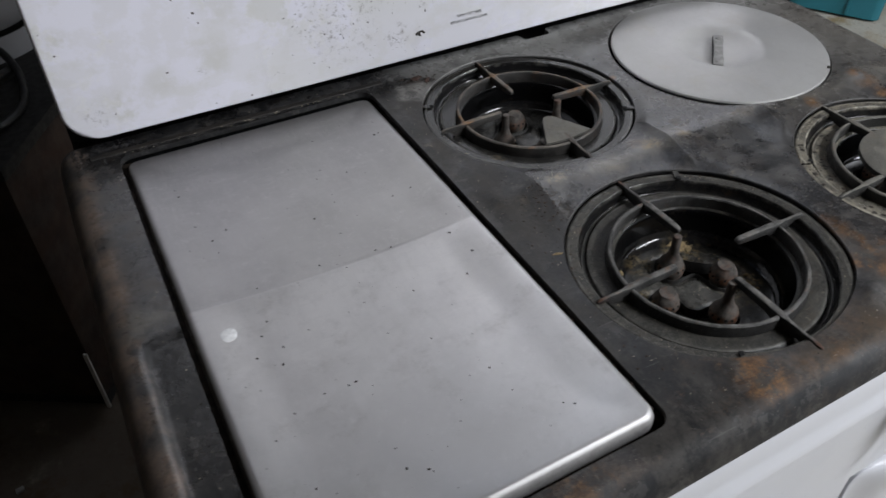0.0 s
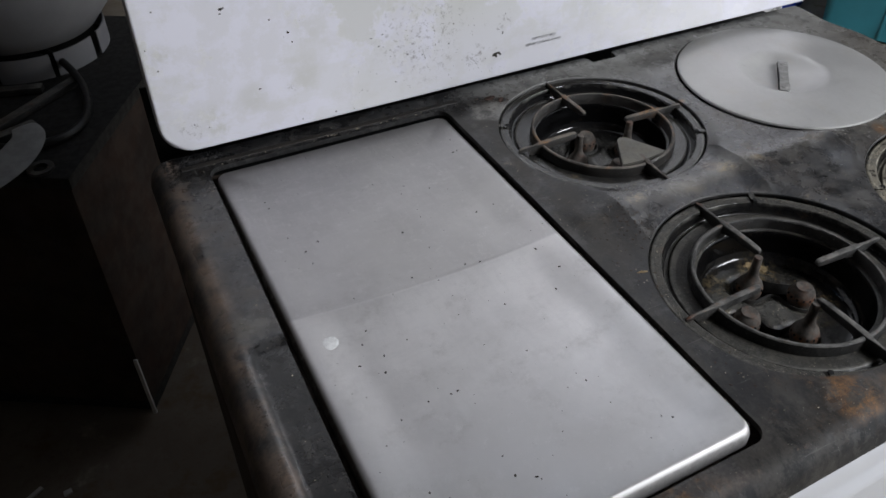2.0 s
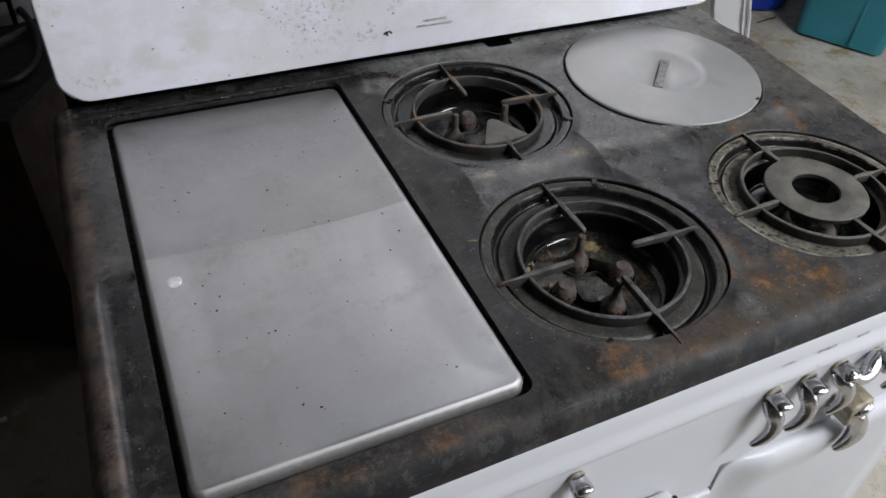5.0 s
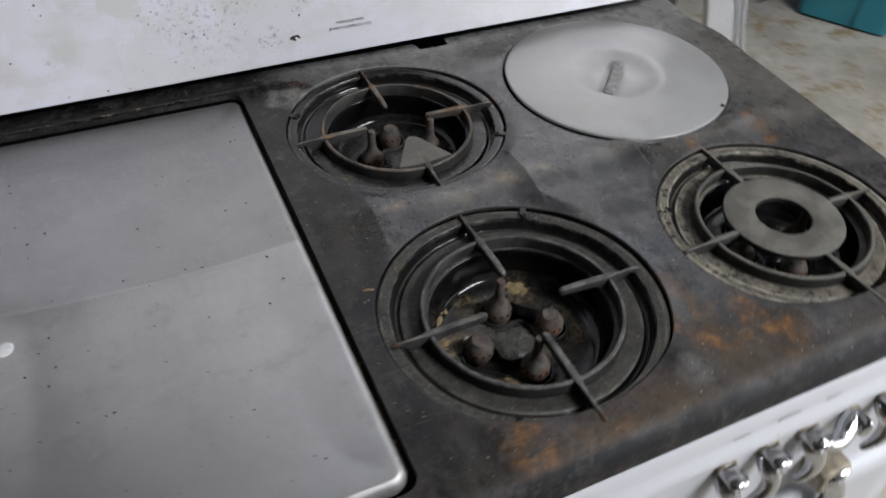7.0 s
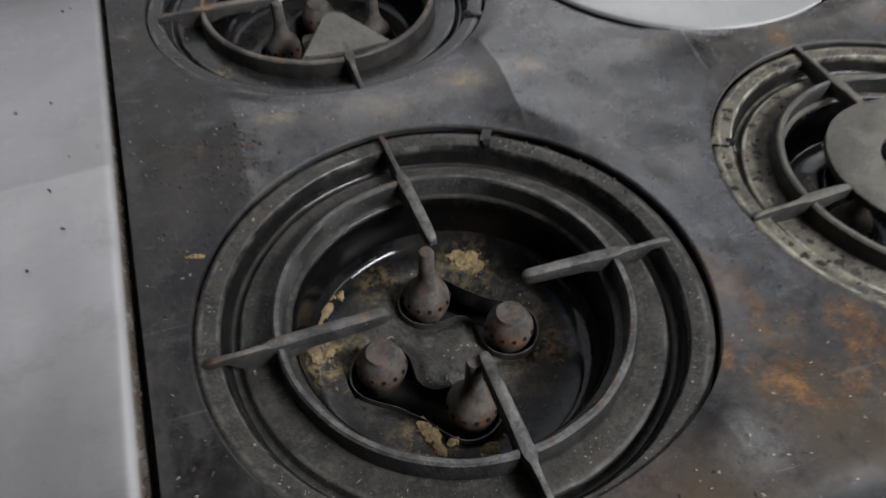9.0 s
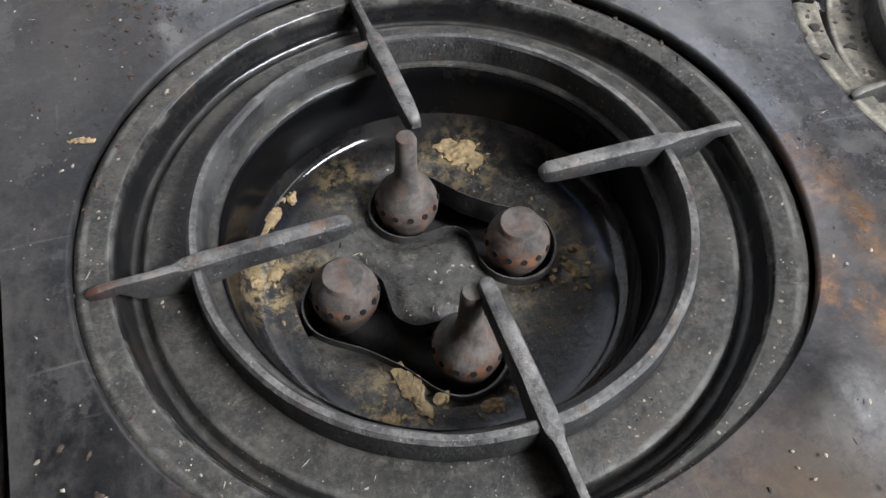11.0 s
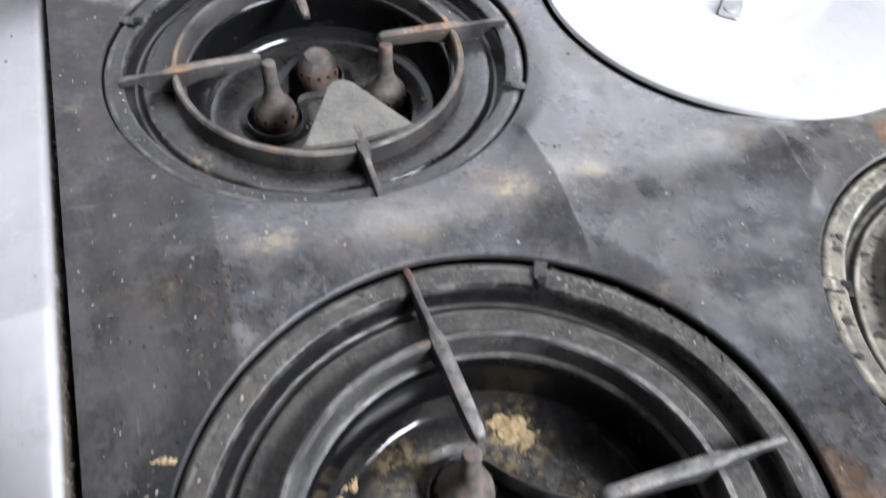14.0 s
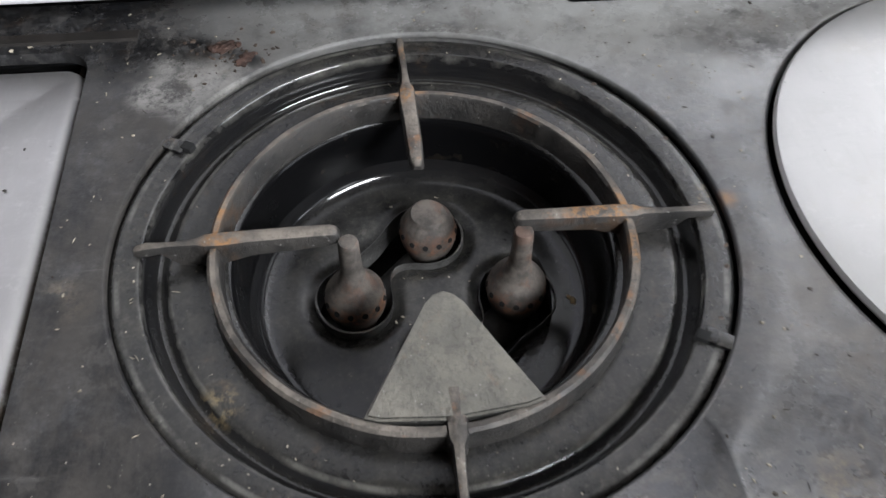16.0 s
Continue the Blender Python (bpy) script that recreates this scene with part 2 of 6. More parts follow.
    for x, y, r, k in PALE:
        c = a.mix(a.math("MULTIPLY", a.math("MULTIPLY", a.spot(x, y, r), k), a.noise(75, 9, 0.84, 0.38, 0.58, shift=(2, 2, 2))), c, (0.23, 0.222, 0.208))
    a.color(c)
    a.put(a.b.inputs["Specular IOR Level"], a.mixf(bare, a.mixf(a.math("MULTIPLY", caked, a.ramp(a.axis(0), 0.25, 0.255)), a.ramp(inward.outputs[0], -0.040, 0.060, 0.20, 0.85), 0.50), 0.26))
    strip = a.ramp(inward.outputs[0], -0.020, 0.045, 1.0, 0.0)
    a.rough(a.mixf(a.math("SUBTRACT", 1.0, a.math("MAXIMUM", bare, strip)), a.mixf(a.noise(26, 6, 0.7, 0.35, 0.65, shift=(2, 2, 2)), 0.46, 0.70), a.mixf(side, a.mixf(a.math("ADD", wear, a.math("MULTIPLY", cloud, 0.6)), 0.19, 0.46), a.mixf(grimy, 0.34, 0.62))))
    return a.bump(a.math("ADD", a.math("MULTIPLY", a.noise(240, 4, 0.7, 0.3, 0.8), 0.4), a.noise(30, 3, 0.5, 0.3, 0.8)), 0.16, 0.0012).m


RUST = [(0.541, 0.046, 0.007, 1.0), (0.543, 0.033, 0.008, 1.0), (0.556, 0.014, 0.014, 1.0), (0.571, 0.016, 0.014, 1.0), (0.588, 0.016, 0.012, 0.8), (0.601, 0.026, 0.014, 1.0), (0.607, 0.041, 0.010, 1.0), (0.620, 0.016, 0.012, 0.9), (0.10, -0.046, 0.030, 0.6), (0.20, -0.050, 0.028, 0.7), (0.285, -0.042, 0.024, 0.6), (0.43, -0.046, 0.036, 0.25), (0.562, 0.062, 0.010, 1.0), (0.558, 0.100, 0.007, 0.9), (0.571, 0.048, 0.012, 1.0), (0.345, -0.010, 0.024, 1.0), (0.372, -0.022, 0.024, 0.8), (0.322, 0.012, 0.016, 0.8), (0.618, 0.000, 0.022, 0.6), (0.335, 0.000, 0.030, 0.7), (0.355, -0.018, 0.028, 0.8),
        (0.47, -0.03, 0.04, 0.15), (0.556, 0.085, 0.016, 0.8), (0.480, 0.275, 0.010, 0.3), (0.79, 0.25, 0.012, 0.6), (0.705, 0.249, 0.008, 1.0), (0.792, 0.268, 0.008, 1.0), (0.790, 0.228, 0.008, 1.0), (0.524, 0.452, 0.004, 0.7), (0.545, 0.402, 0.004, 0.6)]
# films of brown grease
BROWN = [(0.570, -0.004, 0.030, 0.9), (0.612, -0.008, 0.028, 0.8), (0.500, -0.022, 0.030, 0.9), (0.440, -0.035, 0.030, 0.8), (0.350, -0.024, 0.034, 0.8), (0.300, -0.030, 0.020, 0.6), (0.548, 0.070, 0.016, 0.7), (0.700, -0.030, 0.030, 0.5)]
PALE = [(0.325, 0.488, 0.014, 0.8), (0.311, 0.481, 0.009, 0.8), (0.340, 0.491, 0.011, 0.8), (0.318, 0.500, 0.008, 0.6), (0.326, 0.4715, 0.008, 0.5), (0.585, 0.165, 0.014, 0.2), (0.525, -0.005, 0.014, 0.25), (0.352, 0.215, 0.008, 0.2)]
# black blots of dirt, and spots that paint in shade by the griddle
SHADE_BLOTS = [(0.327, 0.510, 0.010, 1.0), (0.314, 0.512, 0.010, 1.0), (0.300, 0.513, 0.010, 0.9), (0.350, 0.500, 0.008, 1.0), (0.343, 0.510, 0.006, 0.9), (0.557, 0.246, 0.007, 0.9), (0.563, 0.240, 0.006, 0.8), (0.587, 0.186, 0.012, 1.0), (0.598, 0.184, 0.008, 0.9), (0.567, 0.185, 0.009, 0.9), (0.580, 0.216, 0.009, 0.9), (0.597, 0.216, 0.010, 0.9), (0.612, 0.214, 0.007, 0.7), (0.559, 0.268, 0.007, 0.8), (0.548, 0.262, 0.006, 0.6), (0.586, 0.494, 0.012, 0.5), (0.595, 0.488, 0.010, 0.4), (0.315, 0.407, 0.012, 0.6), (0.585, 0.248, 0.006, 0.6), (0.612, 0.236, 0.005, 0.7), (0.640, 0.246, 0.007, 0.7), (0.622, 0.262, 0.004, 0.7), (0.575, 0.205, 0.014, 0.5), (0.572, 0.160, 0.012, 0.5), (0.00, 0.535, 0.06, 1.0), (0.09, 0.535, 0.06, 1.0), (0.18, 0.535, 0.06, 1.0), (0.26, 0.540, 0.05, 0.9), (0.300, -0.01, 0.05, 1.0), (0.315, 0.03, 0.060, 1.0), (0.300, 0.13, 0.055, 0.95), (0.36, 0.24, 0.03, 0.3), (0.15, -0.04, 0.06, 0.6), (0.30, -0.045, 0.05, 0.7), (0.585, 0.10, 0.03, 0.6), (0.60, 0.265, 0.03, 0.5)]
TAN = [(0.492, 0.267, 0.009, 1.0), (0.484, 0.265, 0.006, 0.8), (0.530, 0.262, 0.008, 0.45), (0.618, 0.268, 0.010, 0.6), (0.537, 0.187, 0.005, 1.0), (0.367, 0.261, 0.008, 0.6), (0.378, 0.262, 0.006, 0.5), (0.312, 0.249, 0.010, 0.9), (0.324, 0.249, 0.008, 0.6), (0.294, 0.373, 0.010, 0.5), (0.545, 0.285, 0.008, 0.6), (0.440, 0.256, 0.012, 0.2), (0.335, 0.490, 0.010, 0.4)]


def mat_pan(name, dust=0.5, rusty=0.15, gloss=0.14, heap=None, tan=(), tint=(0.062, 0.060, 0.0535), worn=None, sheen=0.32, fade=0.16):
    """heap: x, y and radius of the dust that has gathered on a floor; tan: places of dried residue."""
    a = Mat(name, spec=sheen)
    ragged = a.noise(55, 5, 0.7, 0.25, 0.75)
    settle = a.math("MULTIPLY", a.flat(0.62, 0.99), a.mixf(ragged, 0.65, 1.0))
    if heap:
        settle = a.math("MULTIPLY", a.math("MULTIPLY", a.spot(*heap, fade), a.noise(40, 7, 0.75, 0.22, 0.58)), settle)
    broad = a.math("MULTIPLY", a.noise(16, 5, 0.65, 0.15, 0.80), settle)
    mott = a.noise(85, 6, 0.78, 0.40, 0.64)
    fine = a.math("MULTIPLY", a.noise(420, 5, 0.8, 0.44, 0.72), settle)
    c = a.mix(a.math("MULTIPLY", broad, dust), (0.0085, 0.0085, 0.0090), tint)
    c = a.mix(a.math("MULTIPLY", a.math("MULTIPLY", mott, settle), dust * 0.65), c, tuple(v * f for v, f in zip(tint, (1.65, 1.55, 1.40))))
    c = a.mix(a.math("MULTIPLY", a.noise(30, 6, 0.75, 0.48, 0.66, shift=(6, 2, 3)), dust * 0.6), c, (0.030, 0.028, 0.025))
    c = a.mix(a.math("MULTIPLY", a.math("MULTIPLY", a.noise(110, 9, 0.85, 0.52, 0.63, shift=(3, 3, 8)), settle), dust * 0.7), c, tuple(v * f for v, f in zip(tint, (2.3, 2.2, 1.95))))
    c = a.mix(a.math("MULTIPLY", a.noise(70, 9, 0.85, 0.52, 0.62, shift=(9, 3, 1)), dust * 0.75), c, (0.017, 0.016, 0.014))
    c = a.mix(a.math("MULTIPLY", fine, dust * 0.55), c, (0.135, 0.13, 0.118))
    c = a.mix(a.math("MULTIPLY", a.noise(50, 6, 0.78, 0.56, 0.70), rusty), c, (0.13, 0.075, 0.036))
    for x, y, r, k in tan:
        c = a.mix(a.math("MULTIPLY", a.math("MULTIPLY", a.spot(x, y, r), k), a.noise(130, 6, 0.78, 0.44, 0.62)), c, (0.33, 0.25, 0.13))
    if worn:
        # rubbed arrises, and darker bands in the grooves of the pressed rings
        x, y, k = worn
        rub = a.noise(38, 7, 0.75, 0.40, 0.66, shift=(2, 2, 9))
        for r, w in ((0.1206, 0.0015), (0.1126, 0.0013), (0.1030, 0.0016)):
            c = a.mix(a.math("MULTIPLY", a.math("MULTIPLY", a.ring(x, y, r * k, w), rub), 0.45 + 0.4 * dust), c, tuple(v * 2.6 for v in tint))
        for r, w in ((0.1076, 0.0030), (0.0880, 0.0030)):
            c = a.mix(a.math("MULTIPLY", a.math("MULTIPLY", a.ring(x, y, r * k, w), a.noise(60, 7, 0.75, 0.30, 0.60)), 0.8), c, (0.012, 0.0115, 0.0105))
    patchy = a.math("MULTIPLY", settle, a.noise(22, 4, 0.6, 0.40, 0.65, shift=(1, 9, 2)))
    c = a.mix(a.math("MULTIPLY", a.math("MULTIPLY", a.specks(600, 0.20, 0.22), patchy), dust), c, (0.36, 0.34, 0.29))
    c = a.mix(a.math("MULTIPLY", a.math("MULTIPLY", a.specks(260, 0.13, 0.12), patchy), dust), c, (0.42, 0.37, 0.27))
    a.color(c)
    veil = a.math("MULTIPLY", settle, a.mixf(a.noise(24, 6, 0.7, 0.35, 0.62, shift=(4, 7, 1)), 0.55, 1.0))
    a.rough(a.mixf(veil, gloss, gloss + 0.03 + dust * 0.50))
    return a.bump(a.math("MULTIPLY", a.math("ADD", fine, mott), settle), 0.45 * dust, 0.0009).m


def mat_well():
    a = Mat("glossy_black_enamel_well", rough=0.16, spec=0.14)
    c = a.mix(a.math("MULTIPLY", a.noise(45, 5, 0.7, 0.58, 0.72), 0.5), (0.0035, 0.0035, 0.0038), (0.035, 0.028, 0.020))
    a.color(c).rough(a.mixf(a.noise(30, 5, 0.7, 0.40, 0.75), 0.16, 0.34))
    return a.m


def mat_iron(name, base, light, rust=0.35, ends=(), pits=0.7, shade_black=0.62, orange=()):
    a = Mat(name, metal=0.15, spec=0.4)
    c = a.mix(a.noise(45, 5, 0.7, 0.35, 0.68), base, light)
    c = a.mix(a.math("MULTIPLY", a.noise(60, 5, 0.7, 0.56, 0.68, shift=(1, 4, 2)), rust), c, (0.26, 0.12, 0.05))
    c = a.mix(a.math("MULTIPLY", a.noise(260, 8, 0.85, 0.48, 0.62), pits), c, (0.028, 0.027, 0.025))
    for x, y, r in ends:
        c = a.mix(a.math("MULTIPLY", a.spot(x, y, r, 0.7), a.noise(180, 6, 0.75, 0.25, 0.55)), c, (0.085, 0.040, 0.024))
    for x, y, r in orange:
        c = a.mix(a.math("MULTIPLY", a.spot(x, y, r, 0.7), a.noise(140, 7, 0.78, 0.44, 0.60, shift=(3, 5, 9))), c, (0.30, 0.155, 0.062))
    # upper faces worn paler; the sides' shade is painted in towards black
    c = a.mix(a.flat(0.45, 0.92), a.mix(shade_black, c, (0.017, 0.017, 0.017)), c)
    c = a.mix(a.math("MULTIPLY", a.specks(500, 0.2, 0.15), 0.6), c, (0.34, 0.33, 0.31))
    a.color(c).rough(a.mixf(a.noise(90, 4, 0.6), 0.42, 0.72))
    return a.bump(a.math("ADD", a.noise(420, 4, 0.7, 0.3, 0.8), a.noise(110, 3, 0.6, 0.3, 0.8)), 0.45, 0.0009).m


def mat_cap():
    a = Mat("rusty_burner_iron", spec=0.35)
    c = a.mix(a.noise(120, 5, 0.7, 0.35, 0.68), (0.048, 0.043, 0.039), (0.128, 0.112, 0.097))
    row = a.ramp(a.math("ABSOLUTE", a.band(2, Z - 0.0385)), 0.001, 0.0055, 1.0, 0.0)
    c = a.mix(a.math("MULTIPLY", a.math("MULTIPLY", a.noise(150, 5, 0.75, 0.42, 0.60, shift=(5, 1, 2)), row), 0.8), c, (0.24, 0.105, 0.052))
    c = a.mix(a.math("MULTIPLY", a.noise(70, 6, 0.75, 0.50, 0.62, shift=(2, 8, 5)), 0.36), c, (0.15, 0.072, 0.045))
    a.color(c).rough(0.66)
    return a.bump(a.noise(500, 4, 0.7, 0.3, 0.8), 0.28, 0.0006).m


def mat_aluminium(name, base, rough, smudge, dirt=0.35, metal=0.8, darker_from=None, grime=0.0, cloud=0.74):
    """past a given y the metal is darker: dulled with use, its dimmer reflection painted in; grime: dirt in the turned
    edges.
    """
    a = Mat(name, metal=metal, spec=0.5)
    clouds = a.math("MULTIPLY", a.noise(5, 5, 0.55, 0.28, 0.66), a.noise(15, 6, 0.65, 0.15, 0.62, shift=(3, 8, 0)))
    c = a.mix(clouds, tuple(v * cloud for v in base), base)
    c = a.mix(a.math("MULTIPLY", a.noise(22, 7, 0.75, 0.50, 0.74), dirt), c, smudge)
    dull = None
    if darker_from:
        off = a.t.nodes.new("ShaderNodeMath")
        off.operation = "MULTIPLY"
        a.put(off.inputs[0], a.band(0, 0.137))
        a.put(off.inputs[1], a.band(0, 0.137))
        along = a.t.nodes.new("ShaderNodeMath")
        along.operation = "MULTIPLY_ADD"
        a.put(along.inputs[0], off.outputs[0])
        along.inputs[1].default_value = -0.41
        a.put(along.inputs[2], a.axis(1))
        dull = a.ramp(along.outputs[0], darker_from - 0.001, darker_from + 0.003)
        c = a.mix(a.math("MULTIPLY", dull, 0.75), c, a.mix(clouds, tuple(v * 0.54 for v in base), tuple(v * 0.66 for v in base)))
    c = a.mix(a.math("MULTIPLY", a.noise(48, 7, 0.8, 0.58, 0.72, shift=(5, 5, 5)), dirt * 0.5), c, tuple(v * 0.66 for v in base))
    # ground finish: fine scuffs both ways
    scuff = a.math("ADD", a.noise(150, 7, 0.8, 0.48, 0.66, stretch=(1.0, 0.25, 1.0)), a.noise(130, 7, 0.8, 0.50, 0.66, stretch=(0.3, 1.0, 1.0), shift=(5, 2, 0)))
    c = a.mix(a.math("MULTIPLY", scuff, 0.30), c, tuple(v * 0.80 for v in base))
    c = a.mix(a.math("MULTIPLY", a.noise(75, 9, 0.85, 0.53, 0.66, shift=(2, 8, 8)), dirt * 0.45), c, tuple(v * 1.10 for v in base))
    c = a.mix(a.math("MULTIPLY", a.specks(110, 0.08, 0.16), 0.7), c, (0.12, 0.11, 0.10))
    c = a.mix(a.math("MULTIPLY", a.specks(240, 0.10, 0.10), 0.5), c, (0.16, 0.15, 0.14))
    c = a.mix(a.math("MULTIPLY", a.specks(55, 0.05, 0.10), 0.6), c, (0.10, 0.09, 0.08))
    if grime:
        edge = a.math("MULTIPLY", a.math("SUBTRACT", 1.0, a.flat(0.55, 0.93)), a.noise(150, 8, 0.8, 0.42, 0.60))
        c = a.mix(a.math("MULTIPLY", edge, grime), c, (0.10, 0.088, 0.075))
    if darker_from:
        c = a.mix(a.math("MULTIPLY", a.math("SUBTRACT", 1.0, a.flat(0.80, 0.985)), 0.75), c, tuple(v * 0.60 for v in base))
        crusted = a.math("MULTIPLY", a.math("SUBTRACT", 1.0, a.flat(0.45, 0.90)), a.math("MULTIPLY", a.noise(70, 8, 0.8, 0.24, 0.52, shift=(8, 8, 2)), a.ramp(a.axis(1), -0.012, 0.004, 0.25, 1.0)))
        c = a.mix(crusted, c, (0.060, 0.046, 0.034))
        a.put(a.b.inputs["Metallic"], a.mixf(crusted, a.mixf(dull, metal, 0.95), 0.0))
    a.color(c)
    r = a.mixf(a.noise(11, 6, 0.65, 0.3, 0.7, shift=(4, 1, 0)), rough, rough + 0.16)
    if darker_from:
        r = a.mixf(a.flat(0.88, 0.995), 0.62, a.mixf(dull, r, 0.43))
    a.rough(r)
    return a.bump(a.math("ADD", a.noise(900, 3, 0.7, 0.3, 0.8), a.noise(26, 4, 0.6, 0.2, 0.8)), 0.07, 0.0006).m


BEIGE = [(0.020, 0.968, 0.020, 0.6), (0.058, 0.986, 0.016, 0.5), (0.115, 1.000, 0.020, 0.4), (0.130, 1.055, 0.022, 0.4), (-0.022, 1.05, 0.012, 0.6), (0.30, 1.06, 0.04, 0.3), (0.55, 0.99, 0.03, 0.25)]
BLOTS = [(0.343, 0.976, 0.006, 1.0), (0.322, 0.975, 0.012, 0.8), (0.26, 0.99, 0.03, 0.5), (0.23, 1.02, 0.03, 0.45), (0.28, 1.03, 0.025, 0.45), (0.10, 0.985, 0.006, 0.7), (-0.01, 0.965, 0.012, 0.5), (0.36, 1.01, 0.01, 0.5)]


def mat_white(name, grime=0.5, base=(0.74, 0.735, 0.81), gloss=0.24):
    a = Mat(name, rough=0.25, spec=0.5)
    # smeared films of old grease, thicker higher up, and small chips
    high = a.ramp(a.axis(2), 0.95, 1.06, 0.35, 1.0)
    patches = a.math("MULTIPLY", a.noise(9, 9, 0.70, 0.47, 0.535), high)
    soft = a.noise(24, 8, 0.7, 0.47, 0.58, shift=(2, 5, 1))
    streak = a.noise(20, 7, 0.65, 0.50, 0.58, stretch=(0.35, 1.0, 1.0), shift=(4, 4, 4))
    c = a.mix(a.math("MULTIPLY", patches, grime * 1.35), base, (0.585, 0.585, 0.555))
    c = a.mix(a.math("MULTIPLY", soft, grime * 0.5), c, (0.59, 0.58, 0.55))
    c = a.mix(a.math("MULTIPLY", streak, grime * 0.5), c, (0.60, 0.60, 0.56))
    c = a.mix(a.math("MULTIPLY", a.specks(80, 0.07, 0.06), grime * 1.5), c, (0.22, 0.20, 0.17))
    c = a.mix(a.math("MULTIPLY", a.specks(34, 0.05, 0.10), grime * 1.7), c, (0.08, 0.07, 0.06))
    for x, z, r, k in BEIGE:
        c = a.mix(a.math("MULTIPLY", a.math("MULTIPLY", a.spot(x, 0.512, r, 0.5, z), k), a.noise(42, 7, 0.7, 0.38, 0.56, shift=(3, 1, 7))), c, (0.55, 0.545, 0.50))
    chips = a.noise(95, 2, 0.5, 0.735, 0.765, stretch=(1.0, 1.0, 0.6), shift=(1, 1, 1))
    c = a.mix(a.math("MULTIPLY", chips, min(1.0, grime * 2)), c, (0.09, 0.08, 0.07))
    for x, z, r, k in BLOTS:
        c = a.mix(a.math("MULTIPLY", a.math("MULTIPLY", a.spot(x, 0.512, r, 0.7, z), k), a.noise(130, 6, 0.8, 0.53, 0.62)), c, (0.14, 0.125, 0.11))
    a.color(c).rough(a.mixf(patches, gloss, gloss + 0.2))
    return a.bump(a.noise(60, 3, 0.6, 0.3, 0.8), 0.03, 0.0006).m


def mat_plain(name, base, rough=0.5, metal=0.0, vary=0.25, scale=30):
    a = Mat(name, rough=rough, metal=metal)
    a.color(a.mix(a.noise(scale, 5, 0.65, 0.35, 0.68), tuple(v * (1 - vary) for v in base), base))
    a.rough(a.mixf(a.noise(scale * 2.3, 4, 0.6), max(rough - 0.08, 0.03), min(rough + 0.1, 1.0)))
    return a.bump(a.noise(scale * 8, 4, 0.7, 0.3, 0.8), 0.15, 0.001).m


def mat_concrete():
    a = Mat("stained_concrete_floor", spec=0.35)
    c = a.mix(a.noise(3.5, 6, 0.65, 0.35, 0.68), (0.46, 0.43, 0.365), (0.70, 0.66, 0.575))
    c = a.mix(a.math("MULTIPLY", a.noise(7, 7, 0.75, 0.50, 0.66, shift=(4, 2, 0)), 0.8), c, (0.34, 0.23, 0.085))
    c = a.mix(a.math("MULTIPLY", a.noise(26, 8, 0.8, 0.52, 0.66, shift=(1, 2, 0)), 0.5), c, (0.30, 0.26, 0.19))
    c = a.mix(a.math("MULTIPLY", a.noise(60, 7, 0.8, 0.56, 0.68), 0.6), c, (0.24, 0.20, 0.15))
    # the range's shade on the floor to its left, painted dark brown
    range_shade = a.math("MULTIPLY", a.ramp(a.axis(0), -0.05, 0.35, 1.0, 0.0), a.noise(5, 6, 0.7, 0.10, 0.42, shift=(9, 2, 0)))
    c = a.mix(a.math("MULTIPLY", range_shade, 0.85), c, (0.085, 0.057, 0.038))
    a.color(c).rough(0.8)
    return a.bump(a.noise(60, 5, 0.7, 0.3, 0.8), 0.25, 0.003).m


def mat_chrome():
    a = Mat("chrome", rough=0.12, metal=1.0)
    a.color((0.52, 0.52, 0.535)).rough(a.mixf(a.noise(90, 4, 0.6, 0.45, 0.75), 0.17, 0.32))
    return a.m


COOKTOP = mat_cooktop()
PAN = mat_pan("dusty_black_enamel_pan", 0.80, 0.20, 0.13, worn=(0.4322, 0.1095, 1.0))
PAN_F = mat_pan("dusty_black_enamel_floor", 0.92, 0.22, 0.09, (0.432, 0.108, 0.060), tint=(0.080, 0.079, 0.073), sheen=0.32, tan=((0.375, 0.120, 0.016, 0.8), (0.40, 0.062, 0.014, 0.7), (0.455, 0.158, 0.016, 0.6), (0.484, 0.098, 0.010, 0.7), (0.408, 0.160, 0.012, 0.6), (0.478, 0.118, 0.012, 0.5), (0.462, 0.085, 0.012, 0.4)))
PAN_RF = mat_pan("lightly_dusted_enamel_floor", 0.32, 0.06, 0.11, (0.420, 0.402, 0.056), tint=(0.074, 0.073, 0.066), sheen=0.42, fade=0.36)
WELL = mat_well()
PAN_R = mat_pan("glossy_black_enamel_pan", 0.24, 0.16, 0.09, tan=((0.350, 0.334, 0.007, 0.45), (0.540, 0.405, 0.006, 0.4)), worn=(0.4240, 0.3955, 0.948), sheen=0.55)
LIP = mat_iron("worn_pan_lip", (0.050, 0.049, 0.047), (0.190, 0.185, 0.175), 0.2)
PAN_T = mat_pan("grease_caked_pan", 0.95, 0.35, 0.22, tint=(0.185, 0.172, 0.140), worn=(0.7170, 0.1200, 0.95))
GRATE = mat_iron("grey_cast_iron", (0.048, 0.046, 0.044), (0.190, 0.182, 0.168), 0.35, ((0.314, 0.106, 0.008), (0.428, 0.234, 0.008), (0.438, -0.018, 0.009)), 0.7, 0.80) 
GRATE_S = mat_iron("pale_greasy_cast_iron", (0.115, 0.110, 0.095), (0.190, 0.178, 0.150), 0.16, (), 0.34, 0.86)
